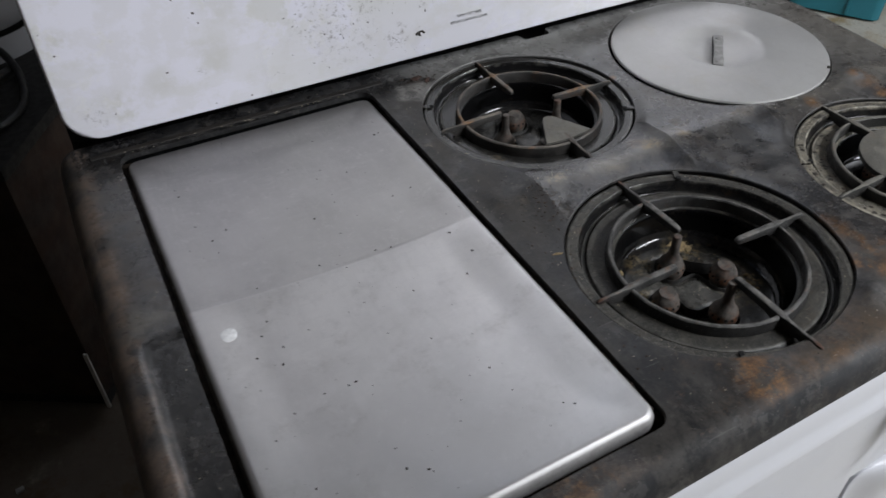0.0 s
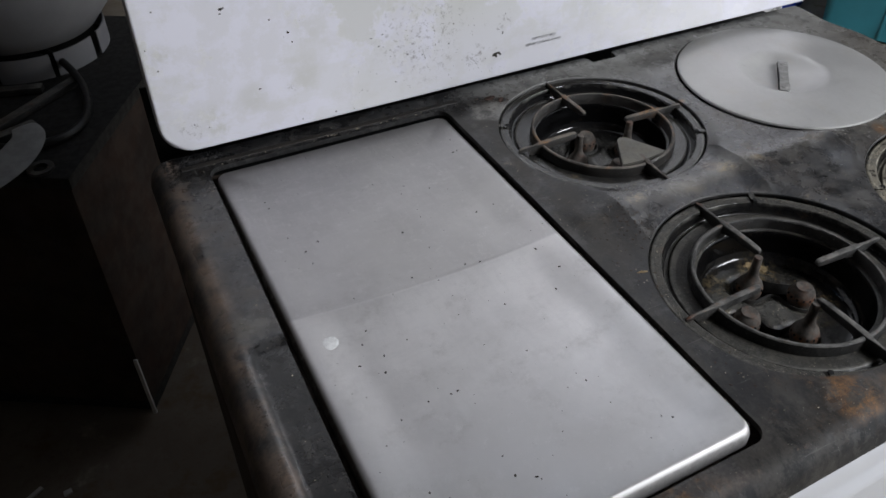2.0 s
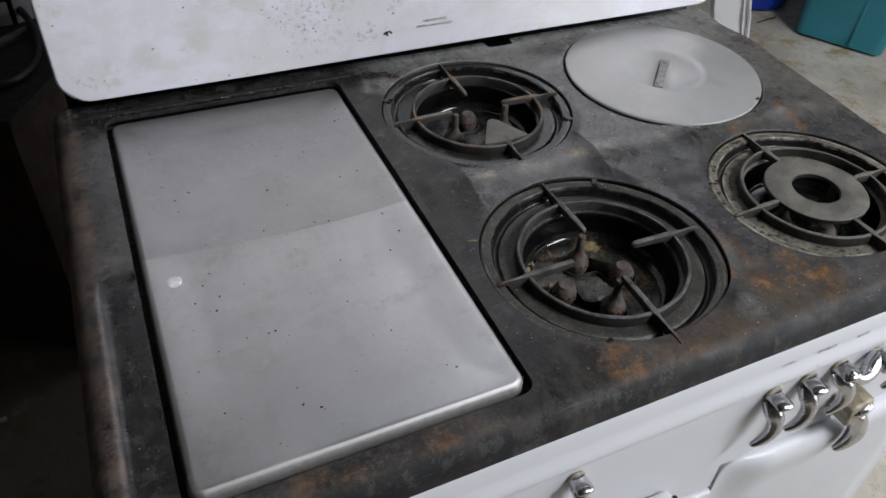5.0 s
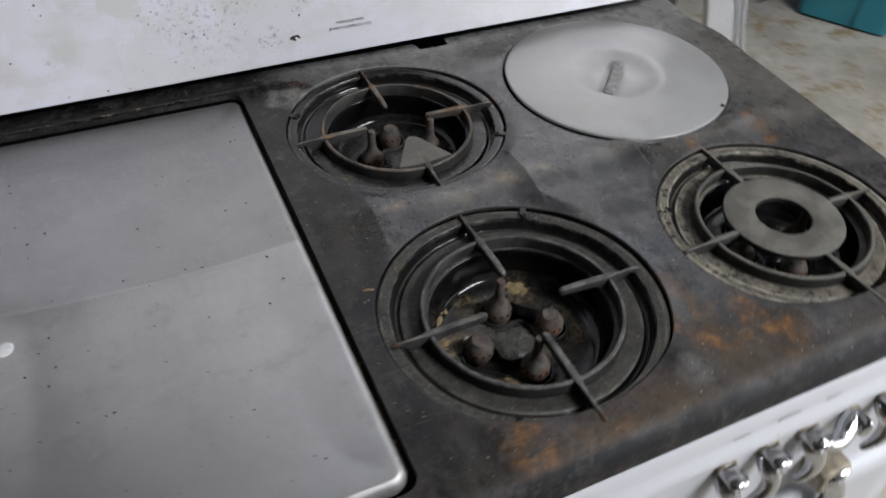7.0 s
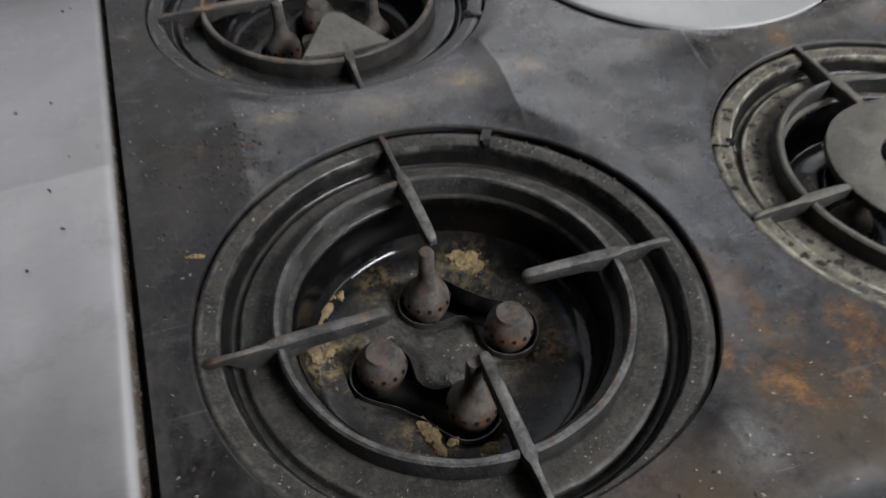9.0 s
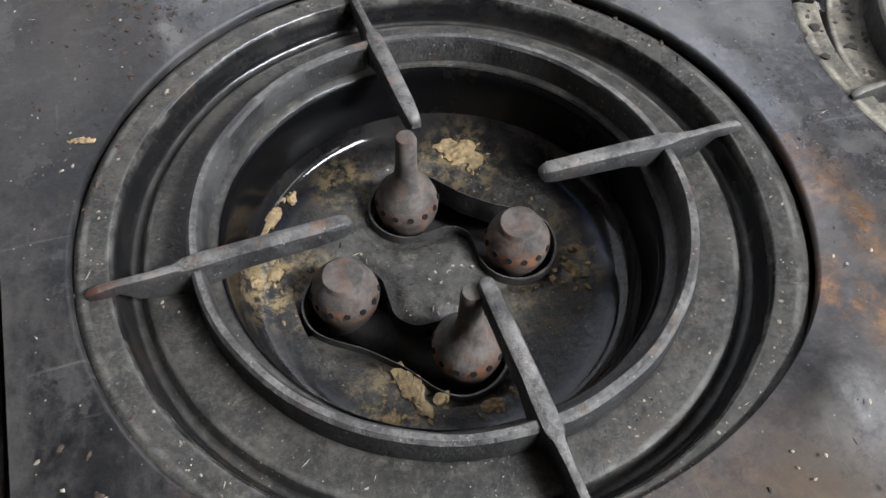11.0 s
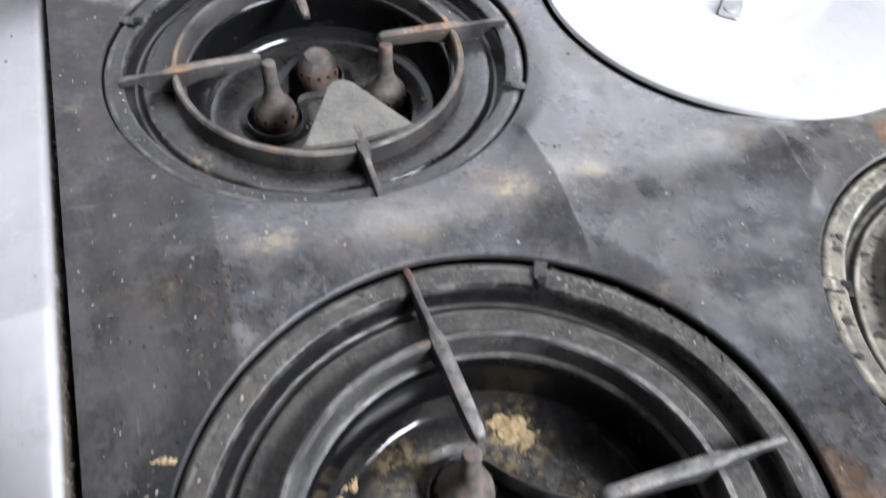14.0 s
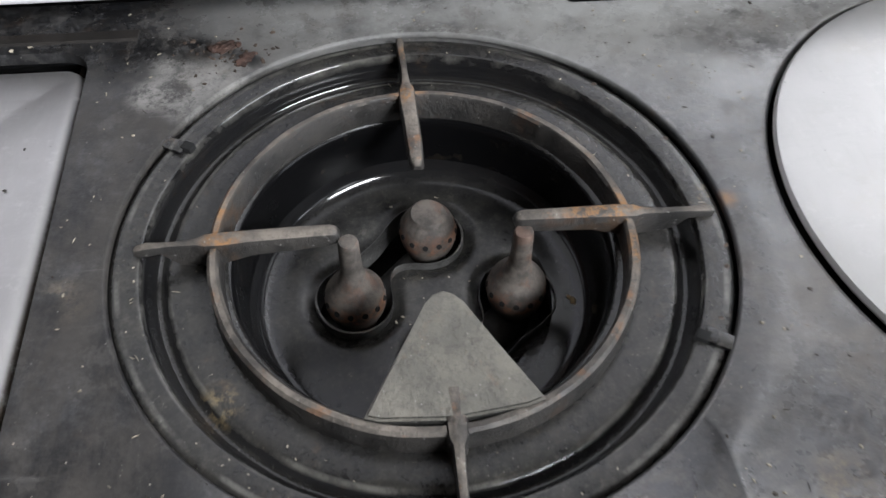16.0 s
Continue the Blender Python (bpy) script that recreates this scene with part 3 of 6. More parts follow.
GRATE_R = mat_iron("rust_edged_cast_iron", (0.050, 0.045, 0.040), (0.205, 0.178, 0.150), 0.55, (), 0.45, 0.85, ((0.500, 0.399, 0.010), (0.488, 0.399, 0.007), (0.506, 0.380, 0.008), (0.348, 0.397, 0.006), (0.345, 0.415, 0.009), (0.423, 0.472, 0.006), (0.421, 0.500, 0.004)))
CAP = mat_cap()
LEDGE = mat_plain("baked_brown_ledge", (0.050, 0.034, 0.024), 0.75, vary=0.7, scale=90)
TUBE = mat_plain("sooty_cast_tube", (0.034, 0.031, 0.028), 0.6, vary=0.6, scale=120)
# plain black that stands in for shade in holes, slots and gaps
SHADE_BLACK = mat_plain("shade_black", (0.004, 0.004, 0.004), 0.95)
DARK = mat_plain("sooty_black_iron", (0.012, 0.011, 0.010), 0.8)
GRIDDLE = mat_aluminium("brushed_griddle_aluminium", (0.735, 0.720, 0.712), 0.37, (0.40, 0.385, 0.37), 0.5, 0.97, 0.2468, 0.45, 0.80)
LID = mat_aluminium("dull_lid_aluminium", (0.53, 0.524, 0.511), 0.42, (0.46, 0.44, 0.40), 0.75, 0.64, None, 0.0, 0.87)
WHITE = mat_white("grimy_white_enamel", 0.54)
BLOTS, BEIGE = [], []
WHITE_F = mat_white("white_enamel_front", 0.09, (0.57, 0.575, 0.605), 0.38)
CHROME = mat_chrome()
INK = mat_plain("faded_black_ink", (0.16, 0.16, 0.165), 0.6, vary=0.4, scale=300)
INK_F = mat_plain("worn_grey_ink", (0.36, 0.36, 0.37), 0.6, vary=0.4, scale=300)
STAIN = mat_plain("stained_cream_enamel", (0.42, 0.36, 0.26), 0.4, vary=0.55, scale=70)
CONCRETE = mat_concrete()
WALLP = mat_plain("grey_painted_wall", (0.16, 0.155, 0.15), 0.8, scale=4)
WALL_BOUNCE = mat_plain("pale_bounce_wall", (0.42, 0.41, 0.39), 0.8, scale=4)
CEIL = mat_plain("bare_board_ceiling", (0.12, 0.105, 0.09), 0.85, scale=5)
TEAL = mat_plain("teal_plastic", (0.030, 0.225, 0.285), 0.42, vary=0.15, scale=6)
BLUE = mat_plain("blue_plastic", (0.010, 0.05, 0.42), 0.35, vary=0.15, scale=6)
POST = mat_plain("white_plastic_wrap", (0.72, 0.72, 0.74), 0.35, vary=0.12, scale=12)
WOOD = mat_plain("dark_rusty_steel", (0.045, 0.026, 0.017), 0.7, vary=0.6, scale=9)
BLACKENED = mat_plain("blackened_steel", (0.019, 0.015, 0.012), 0.7, vary=0.6, scale=30)
CABINET = mat_plain("brown_rusted_steel", (0.036, 0.016, 0.0085), 0.8, vary=0.6, scale=9)
TANK = mat_plain("dull_white_tank_paint", (0.29, 0.29, 0.31), 0.55, vary=0.2, scale=5)
RUBBER = mat_plain("black_rubber", (0.014, 0.014, 0.014), 0.4)
YELLOW = mat_plain("yellow_plastic", (0.62, 0.33, 0.02), 0.4)
PALE_METAL = mat_plain("pale_chipped_metal", (0.58, 0.57, 0.54), 0.5)
STRAP = mat_plain("grey_white_strip", (0.34, 0.34, 0.335), 0.5)
STRAPM = mat_plain("dull_steel_strap", (0.34, 0.335, 0.32), 0.48, 0.6, vary=0.35, scale=120)
CRUMB_T = mat_plain("tan_residue", (0.35, 0.255, 0.13), 0.8, vary=0.5, scale=260)
CRUMB_D = mat_plain("dark_grit", (0.035, 0.028, 0.022), 0.8)
CRUMB_L = mat_plain("pale_grit", (0.40, 0.355, 0.275), 0.8, vary=0.6, scale=90)
CRUMB_B = mat_plain("brown_burnt_crust", (0.060, 0.040, 0.028), 0.8, vary=0.6, scale=200)
CRUMB_R = mat_plain("red_rust_scale", (0.060, 0.031, 0.022), 0.8, vary=0.6, scale=200)
PAINT = mat_plain("white_paint_drip", (0.86, 0.86, 0.86), 0.5, vary=0.25, scale=160)


# ---- geometry helpers ----
def thing(name, place, label, category, group="", kind=""):
    ob = new(name)
    ob.location = place
    ob.empty_display_size = 0.05
    return tagged(ob, label, category, group, kind)


def link(name, bm, mat, smooth=True):
    me = bpy.data.meshes.new(name)
    bmesh.ops.recalc_face_normals(bm, faces=bm.faces)
    bm.to_mesh(me)
    bm.free()
    me.materials.append(mat)
    for p in me.polygons:
        p.use_smooth = smooth
    if smooth:
        me.set_sharp_from_angle(angle=radians(38))
    return new(name, me)


def part(name, bm, mat, parent, label="", smooth=True):
    ob = link(name, bm, mat, smooth)
    ob.parent = parent
    if parent.type == "EMPTY":
        ob.matrix_parent_inverse = Matrix.Translation(-parent.location)
    return tagged(ob, label)


def single(name, bm, mat, label, category, group="", kind="", smooth=True):
    return tagged(link(name, bm, mat, smooth), label, category, group, kind)


def bm_box(size, centre, bevel=0.0, segs=2, m=None):
    bm = bmesh.new()
    bmesh.ops.create_cube(bm, size=1.0)
    for v in bm.verts:
        v.co = Vector((v.co.x * size[0], v.co.y * size[1], v.co.z * size[2]))
    if bevel:
        bmesh.ops.bevel(bm, geom=bm.edges[:], offset=bevel, segments=segs, affect="EDGES", profile=0.6)
    bmesh.ops.transform(bm, matrix=Matrix.Translation(centre) @ (m or Matrix()), verts=bm.verts)
    return bm


def lathe(profile, centre, segs=72, start=0.0, cap=False):
    """Turns (r, z) pairs round the vertical through centre; r 0 closes to a point."""
    bm = bmesh.new()
    rings = []
    cx, cy, cz = centre
    for r, z in profile:
        if r <= 1e-6:
            rings.append([bm.verts.new((cx, cy, cz + z))])
        else:
            rings.append([bm.verts.new((cx + r * math.cos(start + 2 * math.pi * k / segs), cy + r * math.sin(start + 2 * math.pi * k / segs), cz + z)) for k in range(segs)])
    for a, b in zip(rings, rings[1:]):
        for k in range(segs):
            q = [a[k % len(a)], a[(k + 1) % len(a)], b[(k + 1) % len(b)], b[k % len(b)]]
            q = [v for i, v in enumerate(q) if v not in q[:i]]
            if len(q) > 2:
                bm.faces.new(q)
    return bm


def tube(points, radii, segs=10, flat=1.0, up=(0, 0, 1)):
    """Sweeps a round or flattened section along points."""
    bm = bmesh.new()
    pts = [Vector(p) for p in points]
    if isinstance(radii, (int, float)):
        radii = [radii] * len(pts)
    rings = []
    up = Vector(up)
    for i, p in enumerate(pts):
        d = (pts[min(i + 1, len(pts) - 1)] - pts[max(i - 1, 0)]).normalized()
        s = d.cross(up)
        s = s.normalized() if s.length > 1e-4 else d.orthogonal().normalized()
        n = s.cross(d).normalized()
        rings.append([bm.verts.new(p + radii[i] * (math.cos(2 * math.pi * k / segs) * s + flat * math.sin(2 * math.pi * k / segs) * n)) for k in range(segs)])
    for a, b in zip(rings, rings[1:]):
        for k in range(segs):
            bm.faces.new((a[k], a[(k + 1) % segs], b[(k + 1) % segs], b[k]))
    bm.faces.new(rings[0][::-1])
    bm.faces.new(rings[-1])
    return bm


def loft(stations, segs_round=0.35):
    """Joins rounded rectangles; each station: centre x, y, half width, top, bottom, and the way across (unit x, y)."""
    bm = bmesh.new()
    rings = []
    for x, y, hw, top, bot, ax, ay in stations:
        c = min(hw, (top - bot) / 2) * 2 * segs_round
        c2 = c * 0.3
        ring = [(-hw, bot), (hw, bot), (hw, top - c), (hw - c2, top - c2), (hw - c, top), (-hw + c, top), (-hw + c2, top - c2), (-hw, top - c)]
        rings.append([bm.verts.new((x + u * ax, y + u * ay, w)) for u, w in ring])
    n = 8
    for a, b in zip(rings, rings[1:]):
        for k in range(n):
            bm.faces.new((a[k], a[(k + 1) % n], b[(k + 1) % n], b[k]))
    bm.faces.new(rings[0][::-1])
    bm.faces.new(rings[-1])
    return bm


def merge(*bms):
    out = bmesh.new()
    for b in bms:
        me = bpy.data.meshes.new("tmp")
        b.to_mesh(me)
        b.free()
        out.from_mesh(me)
        bpy.data.meshes.remove(me)
    return out


def wobble(bm, amount, scale):
    for v in bm.verts:
        v.co += amount * noise.noise_vector(v.co * scale)
    return bm


def round_rect(x, y, x0, y0, x1, y1, r):
    """Signed distance to a rounded rectangle, inside negative."""
    qx = abs(x - (x0 + x1) / 2) - (x1 - x0) / 2 + r
    qy = abs(y - (y0 + y1) / 2) - (y1 - y0) / 2 + r
    return math.hypot(max(qx, 0), max(qy, 0)) + min(max(qx, qy), 0) - r


def sheet(xs, ys, height, outside, holes, lip=0.0, outer_lip=0.0):
    """A sheet over a grid with its outline and holes cut to signed distances (inside negative), and edges turned down by lip."""
    bm = bmesh.new()
    hole = lambda x, y: min([h(x, y) for h in holes] or [1.0])
    field = lambda x, y: max(outside(x, y), -hole(x, y))
    grid = [[(x, y) for y in ys] for x in xs]
    keep = [[field(x, y) < 0 for x, y in col] for col in grid]
    vs = {}

    def vert(i, j):
        if (i, j) not in vs:
            vs[i, j] = bm.verts.new((*grid[i][j], 0))
        return vs[i, j]

    for i in range(len(xs) - 1):
        for j in range(len(ys) - 1):
            if keep[i][j] and keep[i + 1][j] and keep[i][j + 1] and keep[i + 1][j + 1]:
                bm.faces.new((vert(i, j), vert(i + 1, j), vert(i + 1, j + 1), vert(i, j + 1)))
    border = [v for v in bm.verts if v.is_boundary]
    e = 1e-4
    kinds = {}
    for v in border:
        kinds[v] = outside(v.co.x, v.co.y) > -hole(v.co.x, v.co.y)
        for _ in range(4):
            x, y = v.co.x, v.co.y
            d = field(x, y)
            gx, gy = (field(x + e, y) - field(x - e, y)) / (2 * e), (field(x, y + e) - field(x, y - e)) / (2 * e)
            g2 = max(gx * gx + gy * gy, 0.2)
            v.co.x -= d * gx / g2
            v.co.y -= d * gy / g2
    for v in bm.verts:
        v.co.z = height(v.co.x, v.co.y)
    for want, depth in ((False, lip), (True, outer_lip)):
        if depth:
            edges = [ed for ed in bm.edges if ed.is_boundary and all(kinds.get(v) is want for v in ed.verts)]
            ext = bmesh.ops.extrude_edge_only(bm, edges=edges)
            for v in ext["geom"]:
                if isinstance(v, bmesh.types.BMVert):
                    v.co.z -= depth
    return bm


def steps(a, b, n):
    return [a + (b - a) * k / n for k in range(n + 1)]


def smooth01(v):
    v = max(0.0, min(1.0, v))
    return v * v * (3 - 2 * v)


def lettering(name, body, size, m, parent, mat, width=None):
    cu = bpy.data.curves.new(name, "FONT")
    cu.body, cu.size, cu.align_x, cu.align_y, cu.extrude, cu.offset = body, size, "CENTER", "CENTER", 0.0001, -0.012 * size
    tmp = new(name, cu)
    me = bpy.data.meshes.new_from_object(tmp.evaluated_get(bpy.context.evaluated_depsgraph_get()))
    bpy.data.objects.remove(tmp)
    if width:
        span = max(v.co.x for v in me.vertices) - min(v.co.x for v in me.vertices)
        for v in me.vertices:
            v.co.x *= width / span
    me.transform(m)
    me.materials.clear()
    me.materials.append(mat)
    ob = new(name, me)
    ob.parent = parent
    if parent.type == "EMPTY":
        ob.matrix_parent_inverse = Matrix.Translation(-parent.location)
    return ob


def curve_pts(pts, n=8):
    """Smooth points through the given ones."""
    P = [Vector(p) for p in pts]
    out = []
    for i in range(len(P) - 1):
        a, b, c, d = P[max(i - 1, 0)], P[i], P[i + 1], P[min(i + 2, len(P) - 1)]
        for k in range(n):
            t = k / n
            out.append(0.5 * ((2 * b) + (c - a) * t + (2 * a - 5 * b + 4 * c - d) * t * t + (3 * b - a - 3 * c + d) * t ** 3))
    return out + [P[-1]]


# ---- the room ----
# unseen walls, added to close the room and keep its light dim
def wall(name, x0, y0, x1, y1, h, holes=(), mat=None, label="unseen plain grey wall closing the room"):
    """A wall 0.15 thick along a line, of blocks round its openings (from, to, sill, head along the line)."""
    L = math.hypot(x1 - x0, y1 - y0)
    blocks, at = [], 0.0
    for a, b, s, t in holes:
        blocks.append((at, a, 0, h))
        if s > 0:
            blocks.append((a, b, 0, s))
        blocks.append((a, b, t, h))
        at = b
    blocks.append((at, L, 0, h))
    ang = math.atan2(y1 - y0, x1 - x0)
    m = Matrix.Translation((x0, y0, 0)) @ Matrix.Rotation(ang, 4, "Z")
    bms = []
    for a, b, s, t in blocks:
        bm = bm_box((b - a, 0.15, t - s), ((a + b) / 2, 0, (s + t) / 2))
        bmesh.ops.transform(bm, matrix=m, verts=bm.verts)
        bms.append(bm)
    return single(name, merge(*bms), mat or WALLP, label, "wall", kind="structure", smooth=False)


fl = bmesh.new()
bmesh.ops.create_grid(fl, x_segments=90, y_segments=80, size=0.5)
for v in fl.verts:
    v.co = Vector((v.co.x * 9.0 + 0.7, v.co.y * 8.0 + 0.4, 0.006 * noise.noise((v.co.x * 9, v.co.y * 8, 0))))
single("floor", fl, CONCRETE, "stained beige concrete floor with brown patches", "floor", kind="structure")
# the north wall is unseen, kept pale to reflect light onto the griddle
wall("wall_north", -3.6, 4.2, 5.0, 4.2, 2.7, (), WALL_BOUNCE, "unseen pale wall that throws light onto the griddle")
wall("wall_south", -3.6, -3.4, 5.0, -3.4, 2.7)
wall("wall_west", -3.6, -3.4, -3.6, 4.2, 2.7)
wall("wall_east", 3.6, -3.4, 3.6, 4.2, 2.7, [(0.4, 3.2, 0, 2.5)])
# unseen roof openings added for the lamps: x 1.1 to 2.7, y -1.5 to -0.8, and x 0.6 to 2.1, y 0.9 to 2.0
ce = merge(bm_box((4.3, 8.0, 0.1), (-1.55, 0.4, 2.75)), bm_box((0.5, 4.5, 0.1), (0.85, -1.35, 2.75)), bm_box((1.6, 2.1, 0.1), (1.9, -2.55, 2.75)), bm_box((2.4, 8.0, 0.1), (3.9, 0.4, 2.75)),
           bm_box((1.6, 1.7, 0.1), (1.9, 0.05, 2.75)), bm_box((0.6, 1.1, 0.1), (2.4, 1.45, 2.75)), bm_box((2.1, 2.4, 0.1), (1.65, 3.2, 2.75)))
single("ceiling", ce, CEIL, "unseen dim ceiling with two openings added for the roof lamps", "ceiling", kind="structure", smooth=False)


# ---- the range ----
rng = thing("gas_range", (0.42, 0.25, 0.0), "old white enamel gas range with a worn black top", "stove")
# centres and scales of the pans, then centres and radii of the openings round them
BURN = {"front": (0.4322, 0.1095), "rear": (0.4240, 0.3955), "side": (0.7170, 0.1200)}
SCALE = {"front": 1.0, "rear": 0.948, "side": 0.950}
MOUTH = {"front": (0.4338, 0.1107), "rear": (0.4247, 0.3965), "side": (0.7170, 0.1200)}
LIDC = (0.7010, 0.3980)
HOLES = {"front": 0.1253, "rear": 0.1184, "side": 0.1190}
# openings: centre, radius, width of the rolled edge
ROUND = [(*MOUTH[k], HOLES[k], 0.0016) for k in BURN] + [(*LIDC, 0.1318, 0.004)]
X0, X1, Y0, Y1 = -0.064, 0.902, -0.062, 0.575


def skew(x, y):
    return (0.038 * (x - 0.05)) * (1 - smooth01((y + 0.06) / 0.12))


def roll(d, r):
    return 0.0 if d >= r else -r + math.sqrt(max(r * r - (r - d) ** 2, 0.0))


def top_outline(x, y):
    flare = 0.012 * smooth01((0.50 - y) / 0.06) if x > 0.5 else 0.0
    return round_rect(x, y, X0, Y0, X1 - 0.012 + flare, Y1, 0.03)


def crease(x, c, h):
    """A crest pressed into the sheet at c: a short rise, a sharp edge and a longer fall."""
    d = x - c
    return h * max(0.0, 1 + d / 0.034) ** 2 if d < 0 else h * max(0.0, 1 - d / 0.075) ** 2


def top_height(x, y):
    d = -top_outline(x, y)
    z = Z + roll(d, 0.026)
    inner = smooth01((y + 0.042) / 0.045)
    clear = smooth01((min(math.hypot(x - q[0], y - q[1]) - q[2] - q[3] for q in ROUND) + 0.002) / 0.016)
    for c, h in ((0.350, 0.0046), (0.511, 0.0078), (0.636, 0.0078), (0.792, 0.0048)):
        z += crease(x, c + 0.22 * max(0.0, 0.030 - y), h) * inner * clear * (1 - smooth01((y - 0.40) / 0.06))
    z += 0.0042 * math.exp(-((y - 0.262) / 0.020) ** 2) * smooth01((x - 0.29) / 0.02) * smooth01((0.86 - x) / 0.05)
    # lowered lip beside the griddle
    z -= 0.0045 * smooth01(-round_rect(x, y, -0.040, -0.05, 0.02, 0.243, 0.022) / 0.009) * smooth01((x + 0.05) / 0.01)
    z += 0.0006 * noise.noise((x * 14, y * 14, 0.3)) + 0.0012 * (1 - smooth01((d - 0.01) / 0.03)) * noise.noise((x * 9, y * 16, 4.1))
    return z


def griddle_hole2(x, y):
    k = (0.5 - y) / 0.51
    right = 0.2801 + 0.0105 * k
    left = 0.0040 - 0.0020 * k
    u = (x + left) / (right + left) * 0.29
    return round_rect(u, y, 0.0, -0.0255, 0.29, 0.5135, 0.014)


xs = sorted(set(steps(X0 - 0.002, X0 + 0.034, 18) + steps(X0 + 0.034, X1 - 0.034, 216) + steps(X1 - 0.034, X1 + 0.002, 16) + [q for p in (0.350, 0.511, 0.636, 0.792) for q in steps(p - 0.0042, p + 0.0042, 8) + steps(p + 0.0050, p + 0.0160, 8)]))
ys = sorted(set(steps(Y0 - 0.002, Y0 + 0.034, 20) + steps(Y0 + 0.034, Y1, 150)))
circles = [lambda x, y, c=c: math.hypot(x - c[0], y - c[1]) - c[2] - c[3] for c in ROUND]
notch = lambda x, y: round_rect(x, y, 0.505, 0.5335, 0.5435, 0.620, 0.004)
# the sheet ends short of the cover, over a gap with black sheets added for its shade
behind_top = lambda x, y: 0.5495 - y
bm = sheet(xs, ys, top_height, top_outline, [griddle_hole2, notch, behind_top, *circles], 0.006, 0.006)


def rolled_edge(cx, cy, r, w):
    """The edge of a round opening, rolled down into it."""
    b = bmesh.new()
    rows = []
    for k in range(13):
        t = k / 12
        e, dip = w * (1.0 - math.sin(t * math.pi / 2)), min(w, 0.0085) * (1 - math.cos(t * math.pi / 2))
        rows.append((e, dip))
    rows.append((0.0, min(w, 0.0085) + 0.0008))
    n = 144
    rings = []
    for e, dip in rows:
        ring = []
        for k in range(n):
            a = 2 * math.pi * k / n
            x, y = cx + (r + e) * math.cos(a), cy + (r + e) * math.sin(a)
            xo, yo = cx + (r + w) * math.cos(a), cy + (r + w) * math.sin(a)
            ring.append(b.verts.new((x, y, top_height(xo, yo) - dip)))
        rings.append(ring)
    for r0, r1 in zip(rings, rings[1:]):
        for k in range(n):
            b.faces.new((r0[k], r0[(k + 1) % n], r1[(k + 1) % n], r1[k]))
    return b


for v in bm.verts:
    v.co.y += skew(v.co.x, v.co.y)
# two black sheets added so the gap under the cover stays dark
part("gap_shade_base", bm_box((0.92, 0.075, 0.003), (0.415, 0.582, Z - 0.034), 0.0006), SHADE_BLACK, rng, "black sheet added to darken the gap behind the cooktop")
part("gap_shade_back", bm_box((0.92, 0.003, 0.090), (0.415, 0.620, Z + 0.010), 0.0006), SHADE_BLACK, rng)
for name, size, at in (("griddle_ledge", (0.030, 0.56, 0.003), (0.283, 0.243, Z - 0.0175)), ("griddle_ledge", (0.030, 0.56, 0.003), (0.002, 0.243, Z - 0.0175)), ("griddle_ledge", (0.251, 0.030, 0.003), (0.1425, -0.020, Z - 0.0175)), ("griddle_ledge", (0.251, 0.030, 0.003), (0.1425, 0.508, Z - 0.0235))):
    part(name, wobble(bm_box(size, at, 0.0006), 0.0006, 60), LEDGE, rng)
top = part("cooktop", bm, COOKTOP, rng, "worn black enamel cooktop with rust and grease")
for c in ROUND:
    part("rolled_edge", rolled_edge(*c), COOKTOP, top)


FR = Matrix.Translation((0, -0.0665, 0)) @ Matrix.Rotation(math.atan(0.038), 4, "Z")


def front(bm):
    """From panel coordinates (x along the front, y into the range, z up) to the world."""
    bmesh.ops.transform(bm, matrix=FR, verts=bm.verts)
    return bm


def prism(outline, x0, x1, n=1):
    """Extends a (y, z) outline along x."""
    bm = bmesh.new()
    cols = [[bm.verts.new((x, y, z)) for y, z in outline] for x in steps(x0, x1, n)]
    k = len(outline)
    for a, b in zip(cols, cols[1:]):
        for i in range(k):
            bm.faces.new((a[i], a[(i + 1) % k], b[(i + 1) % k], b[i]))
    bm.faces.new(cols[0][::-1])
    bm.faces.new(cols[-1])
    return bm


XA, XB = X0 + 0.004, X1 - 0.006
part("top_rail", front(prism([(0.03, 0.893), (0.0075, 0.893), (0.0030, 0.888), (0.0005, 0.880), (-0.0010, 0.868), (-0.0022, 0.862), (-0.0055, 0.857), (-0.0078, 0.852), (-0.0080, 0.847), (-0.0062, 0.842), (-0.002, 0.839), (0.03, 0.838)], XA, XB)), WHITE_F, rng)
part("control_panel", front(merge(bm_box((XB - 0.5315, 0.02, 0.1335), ((0.5315 + XB) / 2, 0.0105, 0.7716)), bm_box((0.5315 - XA, 0.02, 0.1760), ((XA + 0.5315) / 2, 0.0105, 0.7504)))), WHITE_F, rng)
DOOR = [(0.03, 0.7020), (0.005, 0.7020), (-0.006, 0.7018), (-0.014, 0.7000), (-0.020, 0.6965), (-0.0245, 0.6910), (-0.0262, 0.6840), (-0.0262, 0.6750), (-0.0235, 0.6620), (-0.0200, 0.6490), (-0.018, 0.6320), (-0.018, 0.13), (-0.012, 0.12), (0.03, 0.12)]


